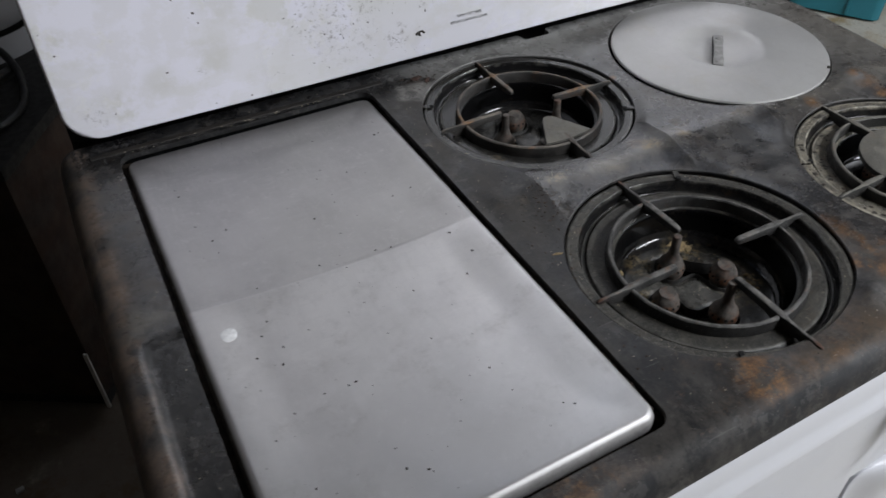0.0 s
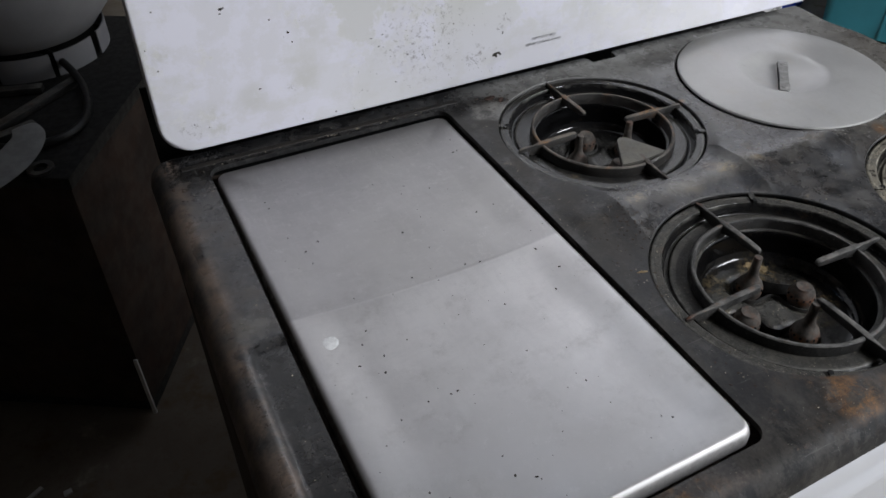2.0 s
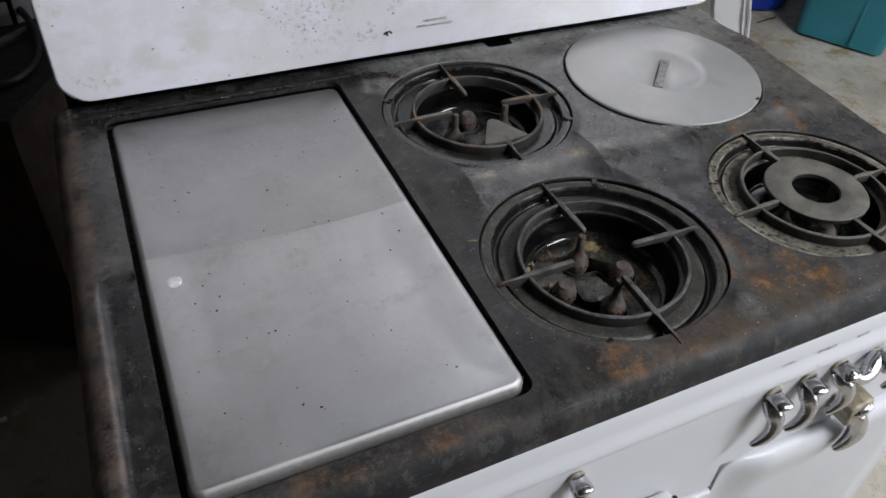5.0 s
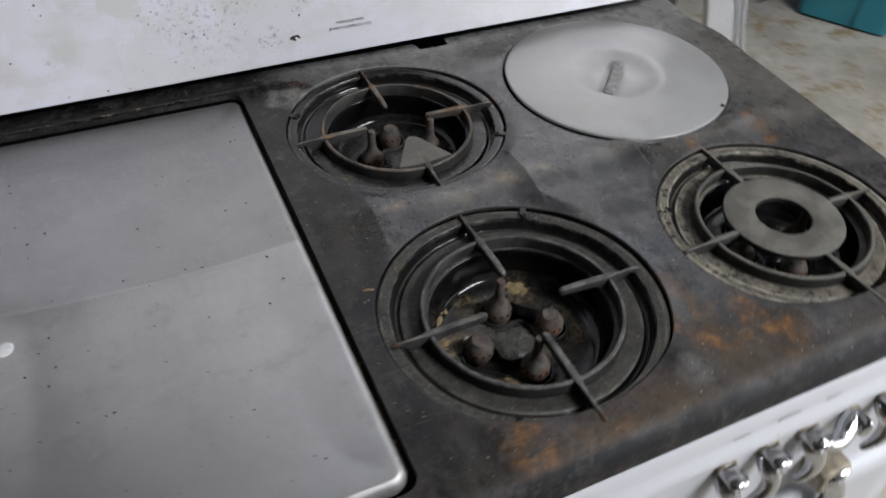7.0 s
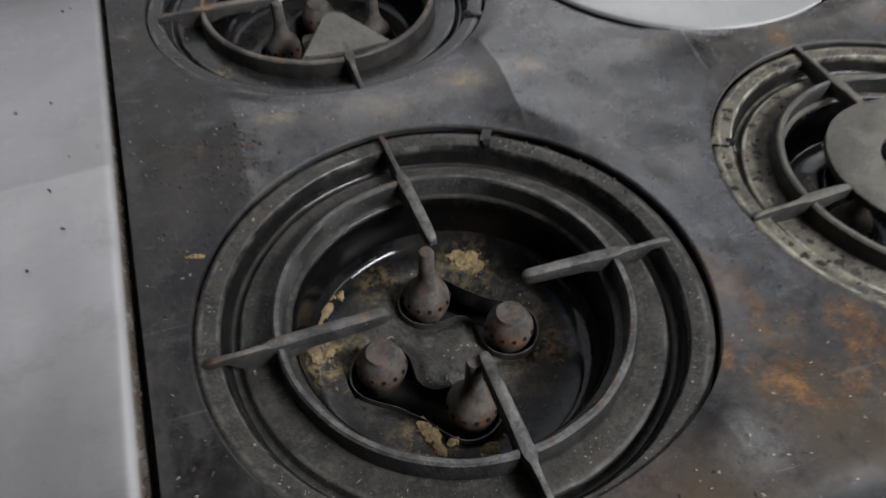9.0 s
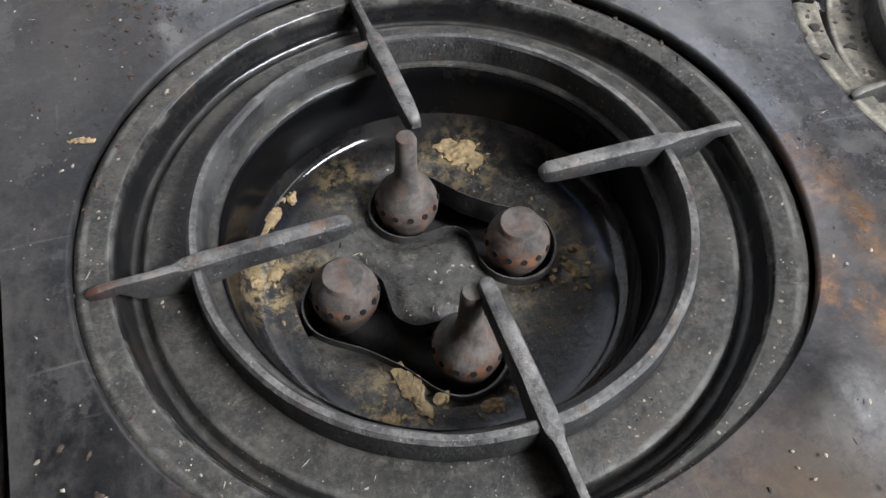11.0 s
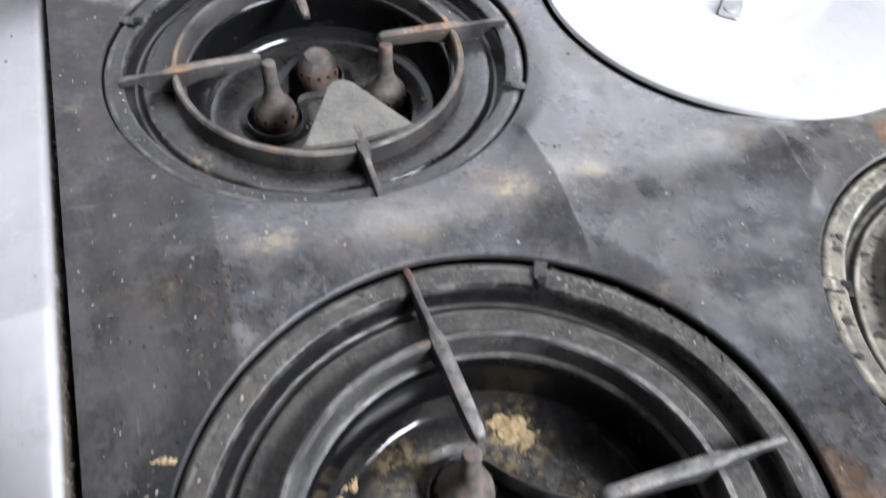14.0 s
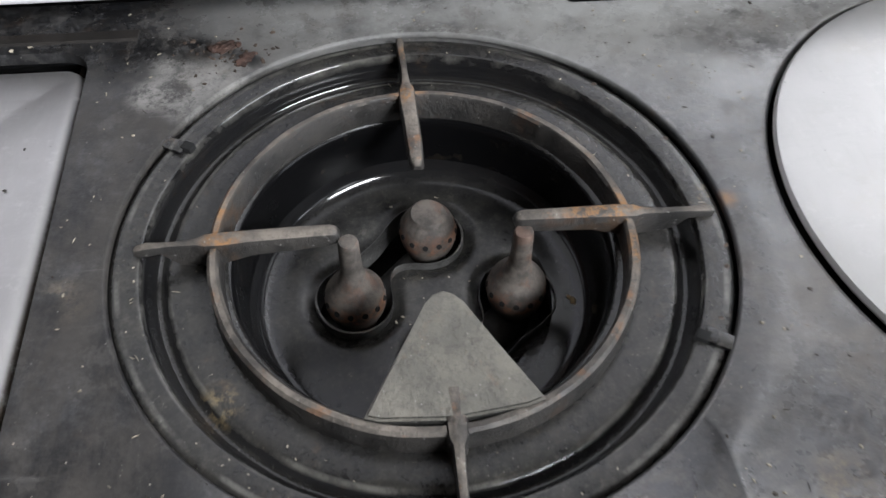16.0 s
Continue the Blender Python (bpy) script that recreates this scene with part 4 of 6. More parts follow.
def door_bm(x0, x1, r=0.020):
    """A door pressed outwards, its upper corners rounded back to the panel."""
    bm = bmesh.new()
    cols = []
    n = 12
    ends = [r * (1 - math.cos(math.pi / 2 * k / n)) for k in range(n + 1)] + [0.026, 0.033, 0.04, 0.05, 0.06, 0.07]
    for x, d in [(x0 + e, e) for e in ends] + [(x1 - e, e) for e in ends[::-1]]:
        k = math.sqrt(max(1 - (1 - min(d / r, 1.0)) ** 2, 0.0))
        cols.append([bm.verts.new((x, y if y > 0 else y * (0.06 + 0.54 * smooth01(d / 0.07)), z - (1 - k) * r * smooth01((z - 0.60) / 0.1))) for y, z in DOOR])
    for a, b in zip(cols, cols[1:]):
        for i in range(len(DOOR)):
            bm.faces.new((a[i], a[(i + 1) % len(DOOR)], b[(i + 1) % len(DOOR)], b[i]))
    bm.faces.new(cols[0][::-1])
    bm.faces.new(cols[-1])
    return bm


part("oven_door", front(door_bm(0.5345, XB - 0.004)), WHITE_F, rng)
# black backing that gives the gaps round the doors their shade
part("door_frame", front(bm_box((XB - XA - 0.02, 0.01, 0.60), ((XA + XB) / 2, 0.020, 0.42))), SHADE_BLACK, rng)
part("broiler_door", front(bm_box((0.5315 - XA, 0.018, 0.540), ((XA + 0.5315) / 2, 0.004, 0.390), 0.004, 3)), WHITE_F, rng)
part("kick_panel", front(bm_box((XB - XA - 0.02, 0.02, 0.10), ((XA + XB) / 2, 0.025, 0.06), 0.002)), DARK, rng)
part("side_panel", bm_box((0.012, 0.60, 0.86), (X0 + 0.010, 0.262, 0.455), 0.003), WOOD, rng, "rust-browned enamel side panel")
part("side_panel", bm_box((0.012, 0.60, 0.86), (X1 - 0.014, 0.272, 0.455), 0.003), WHITE_F, rng)
# back panel and tray coloured black to keep the openings in shade
part("back_panel", bm_box((X1 - X0 - 0.03, 0.01, 0.85), ((X0 + X1) / 2, 0.565, 0.455), 0.002), SHADE_BLACK, rng)
part("inner_tray", bm_box((X1 - X0 - 0.03, 0.55, 0.006), ((X0 + X1) / 2, 0.27, 0.80)), SHADE_BLACK, rng)


def rear_strip():
    # folded metal strip behind the griddle
    return prism([(0.5185, Z - 0.002), (0.520, Z + 0.0012), (0.526, Z + 0.0012), (0.528, Z - 0.002)], -0.03, 0.30)


part("rear_strip", rear_strip(), BLACKENED, rng)

# raised cover
CX0, CX1, CZ0, CZ1 = -0.042, 0.872, 0.9385, 1.50


def cover_y(x, z):
    """The face of the cover, slightly uneven."""
    return 0.516 - 0.0012 * noise.noise((x * 3, z * 3, 5))


def cover_mesh():
    ux = sorted(set(steps(CX0 - 0.0005, CX0 + 0.0055, 8) + steps(CX0 + 0.0055, CX0 + 0.04, 20) + steps(CX0 + 0.04, CX1 - 0.04, 110) + steps(CX1 - 0.04, CX1 - 0.0055, 20) + steps(CX1 - 0.0055, CX1 + 0.0005, 8)))
    uz = sorted(set(steps(CZ0 - 0.0005, CZ0 + 0.0055, 8) + steps(CZ0 + 0.0055, CZ0 + 0.04, 20) + steps(CZ0 + 0.04, CZ1 - 0.04, 50) + steps(CZ1 - 0.04, CZ1 + 0.0005, 24)))
    sd = lambda x, z: round_rect(x, z, CX0, CZ0, CX1, CZ1, 0.034)
    b = sheet(ux, uz, lambda x, z: 0.516 - cover_y(x, z) + roll(-sd(x, z), 0.0035), sd, [], 0, 0.012)
    for v in b.verts:
        v.co = Vector((v.co.x, 0.516 - v.co.z, v.co.y))
    return b


cover = part("cover", cover_mesh(), WHITE, rng, "raised white enamel cover, stained and speckled")
part("cover_back", bm_box((CX1 - CX0 - 0.05, 0.006, CZ1 - CZ0 - 0.05), ((CX0 + CX1) / 2, 0.530, (CZ0 + CZ1) / 2), 0.002), DARK, rng)
TM = lambda x, z: Matrix.Translation((x, cover_y(x, z) - 0.0009, z)) @ Matrix.Rotation(radians(90), 4, "X")
lettering("lettering", "TURN OUT FIRES", 0.0046, TM(0.4140, 0.9785), cover, INK, 0.033)
lettering("lettering", "BEFORE CLOSING COVER", 0.0046, TM(0.4140, 0.9718), cover, INK, 0.049)


# ---- control levers ----
def lever_parts(x, z, turn, parent, size=1.0, stub=False):
    """A chrome valve handle on the panel: a tongue-shaped hub and a curved tail below it."""
    m = FR @ Matrix.Translation((x, 0, z)) @ Matrix.Rotation(radians(turn), 4, "Y") @ Matrix.Scale(size, 4)

    def put(b):
        bmesh.ops.transform(b, matrix=m, verts=b.verts)
        return b

    hub = tube(curve_pts([(0, 0.004, 0.007), (0, -0.006, 0.0075), (0, -0.014, 0.008), (0, -0.019, 0.0075), (0, -0.0215, 0.0065), (0, -0.0225, 0.006)], 3), [0.0105, 0.0106, 0.0108, 0.0110, 0.0111, 0.0112, 0.0112, 0.0111, 0.0110, 0.0108, 0.0104, 0.0097, 0.0088, 0.0075, 0.0055, 0.0018], 18, 0.50, (0, 0, 1))
    pts = curve_pts([(-0.007, -0.002, 0.003), (-0.002, -0.009, -0.005), (0.0035, -0.0150, -0.015), (0.0040, -0.0185, -0.027), (0.0005, -0.0190, -0.038), (-0.0060, -0.0175, -0.0475), (-0.0120, -0.0155, -0.0530)], 4)
    if stub:
        pts = curve_pts([(0.0, -0.002, 0.004), (0.001, -0.010, -0.003), (0.002, -0.0150, -0.012), (0.002, -0.0165, -0.022), (0.001, -0.0165, -0.030)], 6)
    n = len(pts) - 1
    tail = tube(pts, [0.0098 * (1 - 0.76 * (k / n) ** 1.9) * min(1.0, 0.55 + 0.1 * k) * (1.0 if k < n else 0.3) for k in range(n + 1)], 16, 1.0, (0, -1, 0.3))
    lev = part("lever", put(hub), CHROME, parent, "chrome valve handle")
    part("tail", put(tail), CHROME, lev)
    col = lathe([(0.0112, 0), (0.0116, 0.0015), (0.0106, 0.0028), (0.009, 0.003)], (0, 0, 0), 24)
    bmesh.ops.transform(col, matrix=Matrix.Translation((0, 0, 0.007)) @ Matrix.Rotation(radians(90), 4, "X"), verts=col.verts)
    part("collar", put(col), STAIN, lev, "stained cream collar")
    return lev


for i, (x, z, turn) in enumerate(((0.325, 0.808, 4), (0.556, 0.812, 8), (0.602, 0.814, 10), (0.648, 0.815, -6), (0.694, 0.815, 95), (0.741, 0.815, 6), (0.788, 0.815, -4))):
    lever_parts(x, z, turn, rng, 0.85 if i == 0 else 1.0, i == 0)
thermo = lever_parts(0.695, 0.742, -12, rng, 1.35)
part("square_hub", front(bm_box((0.034, 0.030, 0.034), (0.690, -0.012, 0.748), 0.004, 3, Matrix.Rotation(radians(-12), 4, "Y"))), STAIN, thermo, "stained square boss")
for x, word in ((0.556, "OVEN"), (0.606, "BROILER"), (0.655, "BACK")):
    lettering("lettering", word, 0.0066, FR @ Matrix.Translation((x, -0.0021, 0.868)) @ Matrix.Rotation(radians(90), 4, "X"), rng, INK_F)
pull = part("door_pull", front(wobble(bm_box((0.20, 0.030, 0.023), (0.360, -0.015, 0.699), 0.010, 5), 0.0006, 60)), WHITE_F, rng, "white enamel pull with a chipped end")
part("chip", front(wobble(bm_box((0.004, 0.007, 0.006), (0.4585, -0.014, 0.7085), 0.002), 0.001, 200)), DARK, pull, "black chip in the enamel")


# ---- burners ----
def smooth_profile(prof, n=4):
    return [(p.x, p.y) for p in curve_pts([(r, z, 0) for r, z in prof], n)]



def cap_bm(x, y, tall, base):
    prof = [(0.0080, -0.03), (0.0084, -0.0135), (0.0103, -0.0092), (0.0119, -0.0050), (0.0127, -0.0012), (0.0129, 0.002), (0.0122, 0.0052), (0.0108, 0.0085)]
    if tall:
        prof += [(0.0078, 0.0120), (0.0055, 0.0165), (0.0045, 0.021), (0.0042, 0.026), (0.0041, 0.0375), (0.0035, 0.0392), (0, 0.0396)]
    else:
        prof += [(0.0088, 0.0112), (0.0082, 0.0118), (0.0080, 0.0128), (0.0074, 0.0134), (0, 0.0136)]
    return wobble(lathe(prof, (x, y, base), 36), 0.0003, 150)


PORT = bpy.data.meshes.new("port")
pb = lathe([(0.00125, -0.002), (0.00125, 0.00045), (0.0, 0.00035)], (0, 0, 0), 12)
pb.to_mesh(PORT)
pb.free()
PORT.materials.append(SHADE_BLACK)


def ports(x, y, base, head):
    """The row of gas holes round a burner cap: black studs for their shaded inside."""
    for k in range(13):
        a = 2 * math.pi * k / 13 + 0.2
        ob = new("port", PORT)
        ob.parent = head
        ob.matrix_local = Matrix.Translation((x + 0.0124 * math.cos(a), y + 0.0124 * math.sin(a), base + 0.0040)) @ Vector((math.cos(a), math.sin(a), 0.35)).to_track_quat("Z", "Y").to_matrix().to_4x4()


CAPS = {"front": [((0.428, 0.1425), True), ((0.464, 0.1110), False), ((0.3935, 0.1075), False), ((0.430, 0.0725), True)],
        "rear": [((0.428, 0.4275), False), ((0.395, 0.3945), True), ((0.463, 0.3940), True), ((0.430, 0.361), False)],
        "side": [((0.715, 0.155), False), ((0.683, 0.120), True), ((0.751, 0.122), True), ((0.719, 0.087), False)]}
PAIRS = {"front": [(0, 1), (2, 3)], "rear": [(0, 1), (2, 3)], "side": [(0, 1), (2, 3)]}
FLOOR = Z - 0.045


def smin(a, b, k):
    h = max(k - abs(a - b), 0.0) / k
    return min(a, b) - h * h * k * 0.25


def opening(c, p, q):
    """Signed distance of the waisted hole round two burner heads, straight on its outer side."""
    p, q, c = Vector(p), Vector(q), Vector(c)
    d = (q - p).normalized()
    out = Vector((d.y, -d.x))
    if out.dot((p + q) / 2 - c) < 0:
        out = -out
    a, b = p + out * 0.0075, q + out * 0.0075
    R = 0.0158

    def f(x, y):
        w = Vector((x, y))
        t = max(0.0, min(1.0, (w - a).dot(b - a) / (b - a).length_squared))
        cap = (w - a - t * (b - a)).length - (R - 0.0075)
        return smin(smin((w - p).length - R, (w - q).length - R, 0.004), cap, 0.010)

    return f


# ring steps, the flat that carries the grate, and the well, at scale 1
RIM = [(0.1266, -0.0140), (0.1262, -0.0070), (0.1250, -0.0042), (0.1230, -0.0026), (0.1206, -0.0022), (0.1142, -0.0024), (0.1126, -0.0031), (0.1114, -0.0064), (0.1103, -0.0108), (0.1086, -0.0134), (0.1066, -0.0136), (0.1046, -0.0120), (0.1026, -0.0109), (0.0960, -0.0106), (0.0850, -0.0108), (0.0808, -0.0113), (0.0790, -0.0124)]
WALL = [(0.0790, -0.0124), (0.0779, -0.0140), (0.0774, -0.0175), (0.0769, -0.0290), (0.0760, -0.0360), (0.0736, -0.0408), (0.0698, -0.0437), (0.0645, -0.0448), (0.0575, -0.0450)]


def burner(key, mat, pan_label):
    cx, cy = BURN[key]
    pan = thing("burner_pan", (cx, cy, FLOOR), pan_label, "burner pan", "burner pans")
    k = SCALE[key]
    part("rim", wobble(lathe([(r * k, z) for r, z in smooth_profile(RIM, 3)], (cx, cy, Z), 112), 0.0006, 26), mat, pan)
    part("well", lathe([(r * k, z) for r, z in smooth_profile(WALL[:5])], (cx, cy, Z), 112), WELL, pan, "glossy black well wall")
    part("well_fillet", lathe([(r * k, z) for r, z in smooth_profile(WALL[4:])], (cx, cy, Z), 112), PAN_F if key == "front" else PAN_RF, pan)
    holes = [opening((cx, cy), CAPS[key][i][0], CAPS[key][j][0]) for i, j in PAIRS[key]]
    fr = 0.0575 * k + 0.0002
    g = fr + 0.002
    disc = sheet(steps(cx - g, cx + g, 88), steps(cy - g, cy + g, 88), lambda x, y: FLOOR - 0.0030 * (1 - smooth01(min(h(x, y) for h in holes) / 0.0085)) ** 1.5, lambda x, y: math.hypot(x - cx, y - cy) - fr, holes, 0.006, 0)
    part("floor_plate", disc, PAN_F if key == "front" else PAN_RF if key == "rear" else PAN_R, pan)
    for i, j in PAIRS[key]:
        f = opening((cx, cy), CAPS[key][i][0], CAPS[key][j][0])
        pts = []
        m = (Vector(CAPS[key][i][0]) + Vector(CAPS[key][j][0])) / 2
        c2 = Vector((cx, cy))
        m = m + (m - c2).normalized() * 0.006
        for n in range(96):
            a = 2 * math.pi * n / 96
            lo, hi = 0.0, 0.06
            for _ in range(22):
                mid = (lo + hi) / 2
                if f(m.x + mid * math.cos(a), m.y + mid * math.sin(a)) < 0:
                    lo = mid
                else:
                    hi = mid
            pts.append((m.x + lo * math.cos(a), m.y + lo * math.sin(a)))
        b = bmesh.new()
        rows = [[b.verts.new((x + (x - m.x) * s, y + (y - m.y) * s, FLOOR + z)) for x, y in pts] for s, z in ((0.012, -0.0036), (0.010, 0.0008), (0.004, 0.0016), (-0.020, 0.0016), (-0.024, -0.012))]
        for r0, r1 in zip(rows, rows[1:]):
            for n in range(96):
                b.faces.new((r0[n], r0[(n + 1) % 96], r1[(n + 1) % 96], r1[n]))
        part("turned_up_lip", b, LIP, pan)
        # the flat gas tube that joins the two heads below
        p, q = (Vector((*CAPS[key][n][0], FLOOR - 0.016)) for n in (i, j))
        part("gas_tube", tube([p + (q - p) * u for u in (-0.10, 0.0, 0.2, 0.5, 0.8, 1.0, 1.10)], (0.004, 0.0085, 0.0092, 0.0088, 0.0092, 0.0085, 0.004), 14, 0.8), TUBE, rng)
    for n in range(2):
        a = radians({"front": 63, "rear": 151, "side": 153}[key] + 180 * n)
        m = Matrix.Translation((cx + 0.1205 * k * math.cos(a), cy + 0.1205 * k * math.sin(a), Z - 0.0016)) @ Matrix.Rotation(a, 4, "Z")
        b = bm_box((0.0105, 0.0062, 0.0026), (0, 0, 0), 0.0009)
        # a solid black block gives the slot its shade
        slot = bm_box((0.0050, 0.0042, 0.0030), (-0.0058, -0.0012, 0.0002), 0.0006)
        for q in (b, slot):
            bmesh.ops.transform(q, matrix=m, verts=q.verts)
        tab = part("locating_tab", wobble(b, 0.0007, 160), mat, pan)
        part("slot", slot, SHADE_BLACK, tab, "black block standing for the shaded slot beside the tab")
    # a solid black plug gives the slot below the foot its shade
    fx, fy = {"front": (0.4376, -0.0150), "rear": (0.4285, 0.2740), "side": (0.7262, -0.0020)}[key]
    part("slot", tube([(fx, fy + u, Z - 0.0030) for u in (-0.0036, -0.0024, 0.0, 0.0024, 0.0036)], (0.0012, 0.0030, 0.0036, 0.0030, 0.0012), 12, 0.45), SHADE_BLACK, pan, "black plug standing for the shaded slot under the foot of the grate")
    head = part("burner_head", lathe([(0.055, -0.08), (0.05, -0.072), (0.035, -0.068), (0, -0.066)], (cx, cy, Z), 40), DARK, rng)
    for (x, y), tall in CAPS[key]:
        cap = part("burner_cap", cap_bm(x, y, tall, FLOOR + 0.004), CAP, rng)
        ports(x, y, FLOOR + 0.004, cap)
    return pan


burner("front", PAN, "black enamel burner pan, dusty with burnt food bits")
burner("rear", PAN_R, "glossy black enamel burner pan with light dust")
burner("side", PAN_T, "greasy grey-brown burner pan caked with dirt")


# ---- grates ----
def arm(inner, outer, centre, ring, top):
    """A bar from its inner tip to the ring, going on as a thin web with a hooked foot."""
    p, q, c = Vector(inner), Vector(outer), Vector(centre)
    L = (q - p).length
    d = (q - p) / L
    sr = (c - p).dot(d) + math.sqrt(max(ring ** 2 - ((c - p) - d * (c - p).dot(d)).length_squared, 0.0))
    st = []
    for w, hw, t, b in ((0.0, 0.0015, -0.0024, -0.0046), (0.0012, 0.0026, -0.0008, -0.0058), (0.0035, 0.0031, 0.0, -0.0064), (0.012, 0.0034, 0.0004, -0.0068), (sr - 0.014, 0.0035, 0.0004, -0.0074), (sr - 0.004, 0.0039, 0.0004, -0.0100),
                        (sr + 0.003, 0.0037, 0.0002, -0.0125), (sr + 0.006, 0.0021, -0.0004, -0.0130), (sr + 0.014, 0.0016, -0.0007, -0.0122), (L - 0.015, 0.0016, -0.0005, -0.0105), (L - 0.010, 0.0017, -0.0004, -0.0046),
                        (L - 0.005, 0.0019, -0.0004, -0.0048), (L - 0.0012, 0.0017, -0.0012, -0.0048), (L, 0.0010, -0.0022, -0.0042)):
        e = p + d * w
        st.append((e.x, e.y, hw, top + t, top + b, -d.y, d.x))
    return wobble(loft(st), 0.00045, 150)


def ring_bm(cx, cy, r, top):
    return wobble(lathe([(r, -0.0005), (r - 0.0012, 0.0006), (r - 0.0032, 0.0006), (r - 0.0042, -0.0006), (r - 0.0046, -0.0125), (r - 0.0036, -0.0138), (r + 0.0006, -0.0138), (r + 0.0012, -0.0125), (r, -0.0005)], (cx, cy, top), 168), 0.0004, 45)


def grate(centre, ring, arms, top, mat, label):
    """arms: the inner and the outer end of each."""
    gr = thing("burner_grate", (*centre, Z - 0.01), label, "grate", "burner grates")
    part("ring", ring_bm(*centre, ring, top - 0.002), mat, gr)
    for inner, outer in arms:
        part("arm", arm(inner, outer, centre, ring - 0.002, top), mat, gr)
    return gr


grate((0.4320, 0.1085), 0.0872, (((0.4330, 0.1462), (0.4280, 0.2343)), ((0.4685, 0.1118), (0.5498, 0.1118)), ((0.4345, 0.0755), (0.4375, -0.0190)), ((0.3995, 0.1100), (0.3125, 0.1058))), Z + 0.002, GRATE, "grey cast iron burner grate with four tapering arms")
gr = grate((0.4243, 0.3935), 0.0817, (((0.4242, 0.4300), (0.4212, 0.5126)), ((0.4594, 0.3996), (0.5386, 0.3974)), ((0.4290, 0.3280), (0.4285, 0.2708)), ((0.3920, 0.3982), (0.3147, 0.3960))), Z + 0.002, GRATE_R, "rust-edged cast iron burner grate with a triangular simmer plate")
# simmer plate
bm = bmesh.new()
tri = [(0.3990, 0.3195), (0.404, 0.3180), (0.428, 0.3165), (0.453, 0.3195), (0.4590, 0.3215), (0.4355, 0.3615), (0.4325, 0.3652), (0.4290, 0.3668), (0.4250, 0.3655), (0.4220, 0.3615)]
lo = [bm.verts.new((x, y, Z - 0.004)) for x, y in tri]
hi = [bm.verts.new((x, y, Z + 0.0022)) for x, y in tri]
bm.faces.new(hi)
bm.faces.new(lo[::-1])
for k in range(len(tri)):
    bm.faces.new((lo[k], lo[(k + 1) % len(tri)], hi[(k + 1) % len(tri)], hi[k]))
bmesh.ops.bevel(bm, geom=[e for e in bm.edges if all(v.co.z > Z for v in e.verts)], offset=0.001, segments=2, affect="EDGES")
part("simmer_plate", bm, GRATE_S, gr)
gs = grate((0.7180, 0.1195), 0.0835, (((0.7150, 0.1720), (0.7103, 0.2413)), ((0.7720, 0.1210), (0.8300, 0.1230)), ((0.7205, 0.0650), (0.7265, -0.0060)), ((0.6640, 0.1170), (0.6000, 0.1130))), Z + 0.002, GRATE_S, "grey cast iron burner grate with a pierced round centre plate")
cx, cy = 0.7185, 0.1197
part("centre_plate", wobble(lathe([(0.0265, -0.004), (0.0268, 0.0005), (0.0280, 0.0012), (0.0555, 0.0012), (0.0568, 0.0004), (0.0565, -0.0045), (0.0265, -0.004)], (cx, cy, Z + 0.001), 80), 0.0004, 120), GRATE_S, gs)

# ---- griddle ----
gd = thing("griddle", (0.14, 0.25, Z - 0.01), "grey aluminium griddle plate in two shallow panels, scratched and dusty", "griddle")


GSD = lambda u, y: round_rect(u, y, 0.0, -0.0165, 0.275, 0.5120, 0.013)


def ridge(x):
    """The seam between the two panels bows towards the front in the middle."""
    return 0.2468 + 0.41 * (x - 0.137) ** 2


def griddle_drop(y):
    """The plate sits lower in its opening towards the rear."""
    return 0.0105 * max(0.0, min(1.0, (y - 0.02) / 0.47))


def griddle_h(u, y):
    d = -GSD(u, y)
    z = roll(d, 0.0072)
    # broad shallow dishes each side of the ridge
    e = smooth01((d - 0.004) / 0.045)
    r = y - ridge(u)
    if r > 0:
        z -= e * (0.0003 + 0.0009 * smooth01(r / 0.006) + 0.0021 * smooth01(r / 0.055))
    else:
        z -= e * (0.0003 + 0.0046 * (1 - math.exp(r / 0.028)) * (1 - 0.75 * smooth01((-r - 0.06) / 0.16)))
    z += e * (0.00035 * noise.noise((u * 16, y * 16, 2.0)) + 0.00012 * noise.noise((u * 42, y * 42, 7.0)))
    return z


def griddle_mesh():
    n, m = 90, 200
    yy = sorted(set(steps(-0.0170, 0.003, 18) + steps(0.003, 0.490, m) + steps(0.490, 0.5125, 20) + steps(0.2440, 0.2580, 14)))
    xx = sorted(set(steps(-0.0005, 0.019, 18) + steps(0.019, 0.256, n) + steps(0.256, 0.2755, 18)))
    b = sheet(xx, yy, griddle_h, GSD, [], 0, 0.007)
    for v in b.verts:
        k = (0.5 - v.co.y) / 0.51
        v.co.x = 0.0005 + 0.0030 * k + v.co.x * (0.2778 + 0.0035 * k) / 0.275
        v.co.y += 0.030 * (v.co.x - 0.14) * smooth01((0.10 - v.co.y) / 0.1)
        v.co.z += Z + 0.0045 - griddle_drop(v.co.y)
    return b


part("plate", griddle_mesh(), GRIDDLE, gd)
b = bmesh.new()
bmesh.ops.create_uvsphere(b, u_segments=16, v_segments=8, radius=1.0)
for v in b.verts:
    k = 0.9 + 0.22 * noise.noise(v.co * 2.0)
    v.co = Vector((0.029 + 0.0085 * k * v.co.x, 0.2160 + 0.0085 * k * v.co.y, Z + 0.0050 - griddle_drop(0.216) + griddle_h(0.029, 0.216) + 0.0009 * v.co.z))
part("paint_drip", b, PAINT, gd, "dried white paint drip")

# ---- lid ----
ld = thing("round_cover_plate", (*LIDC, Z), "dull aluminium disc lid with a strap handle in a dished centre", "lid")
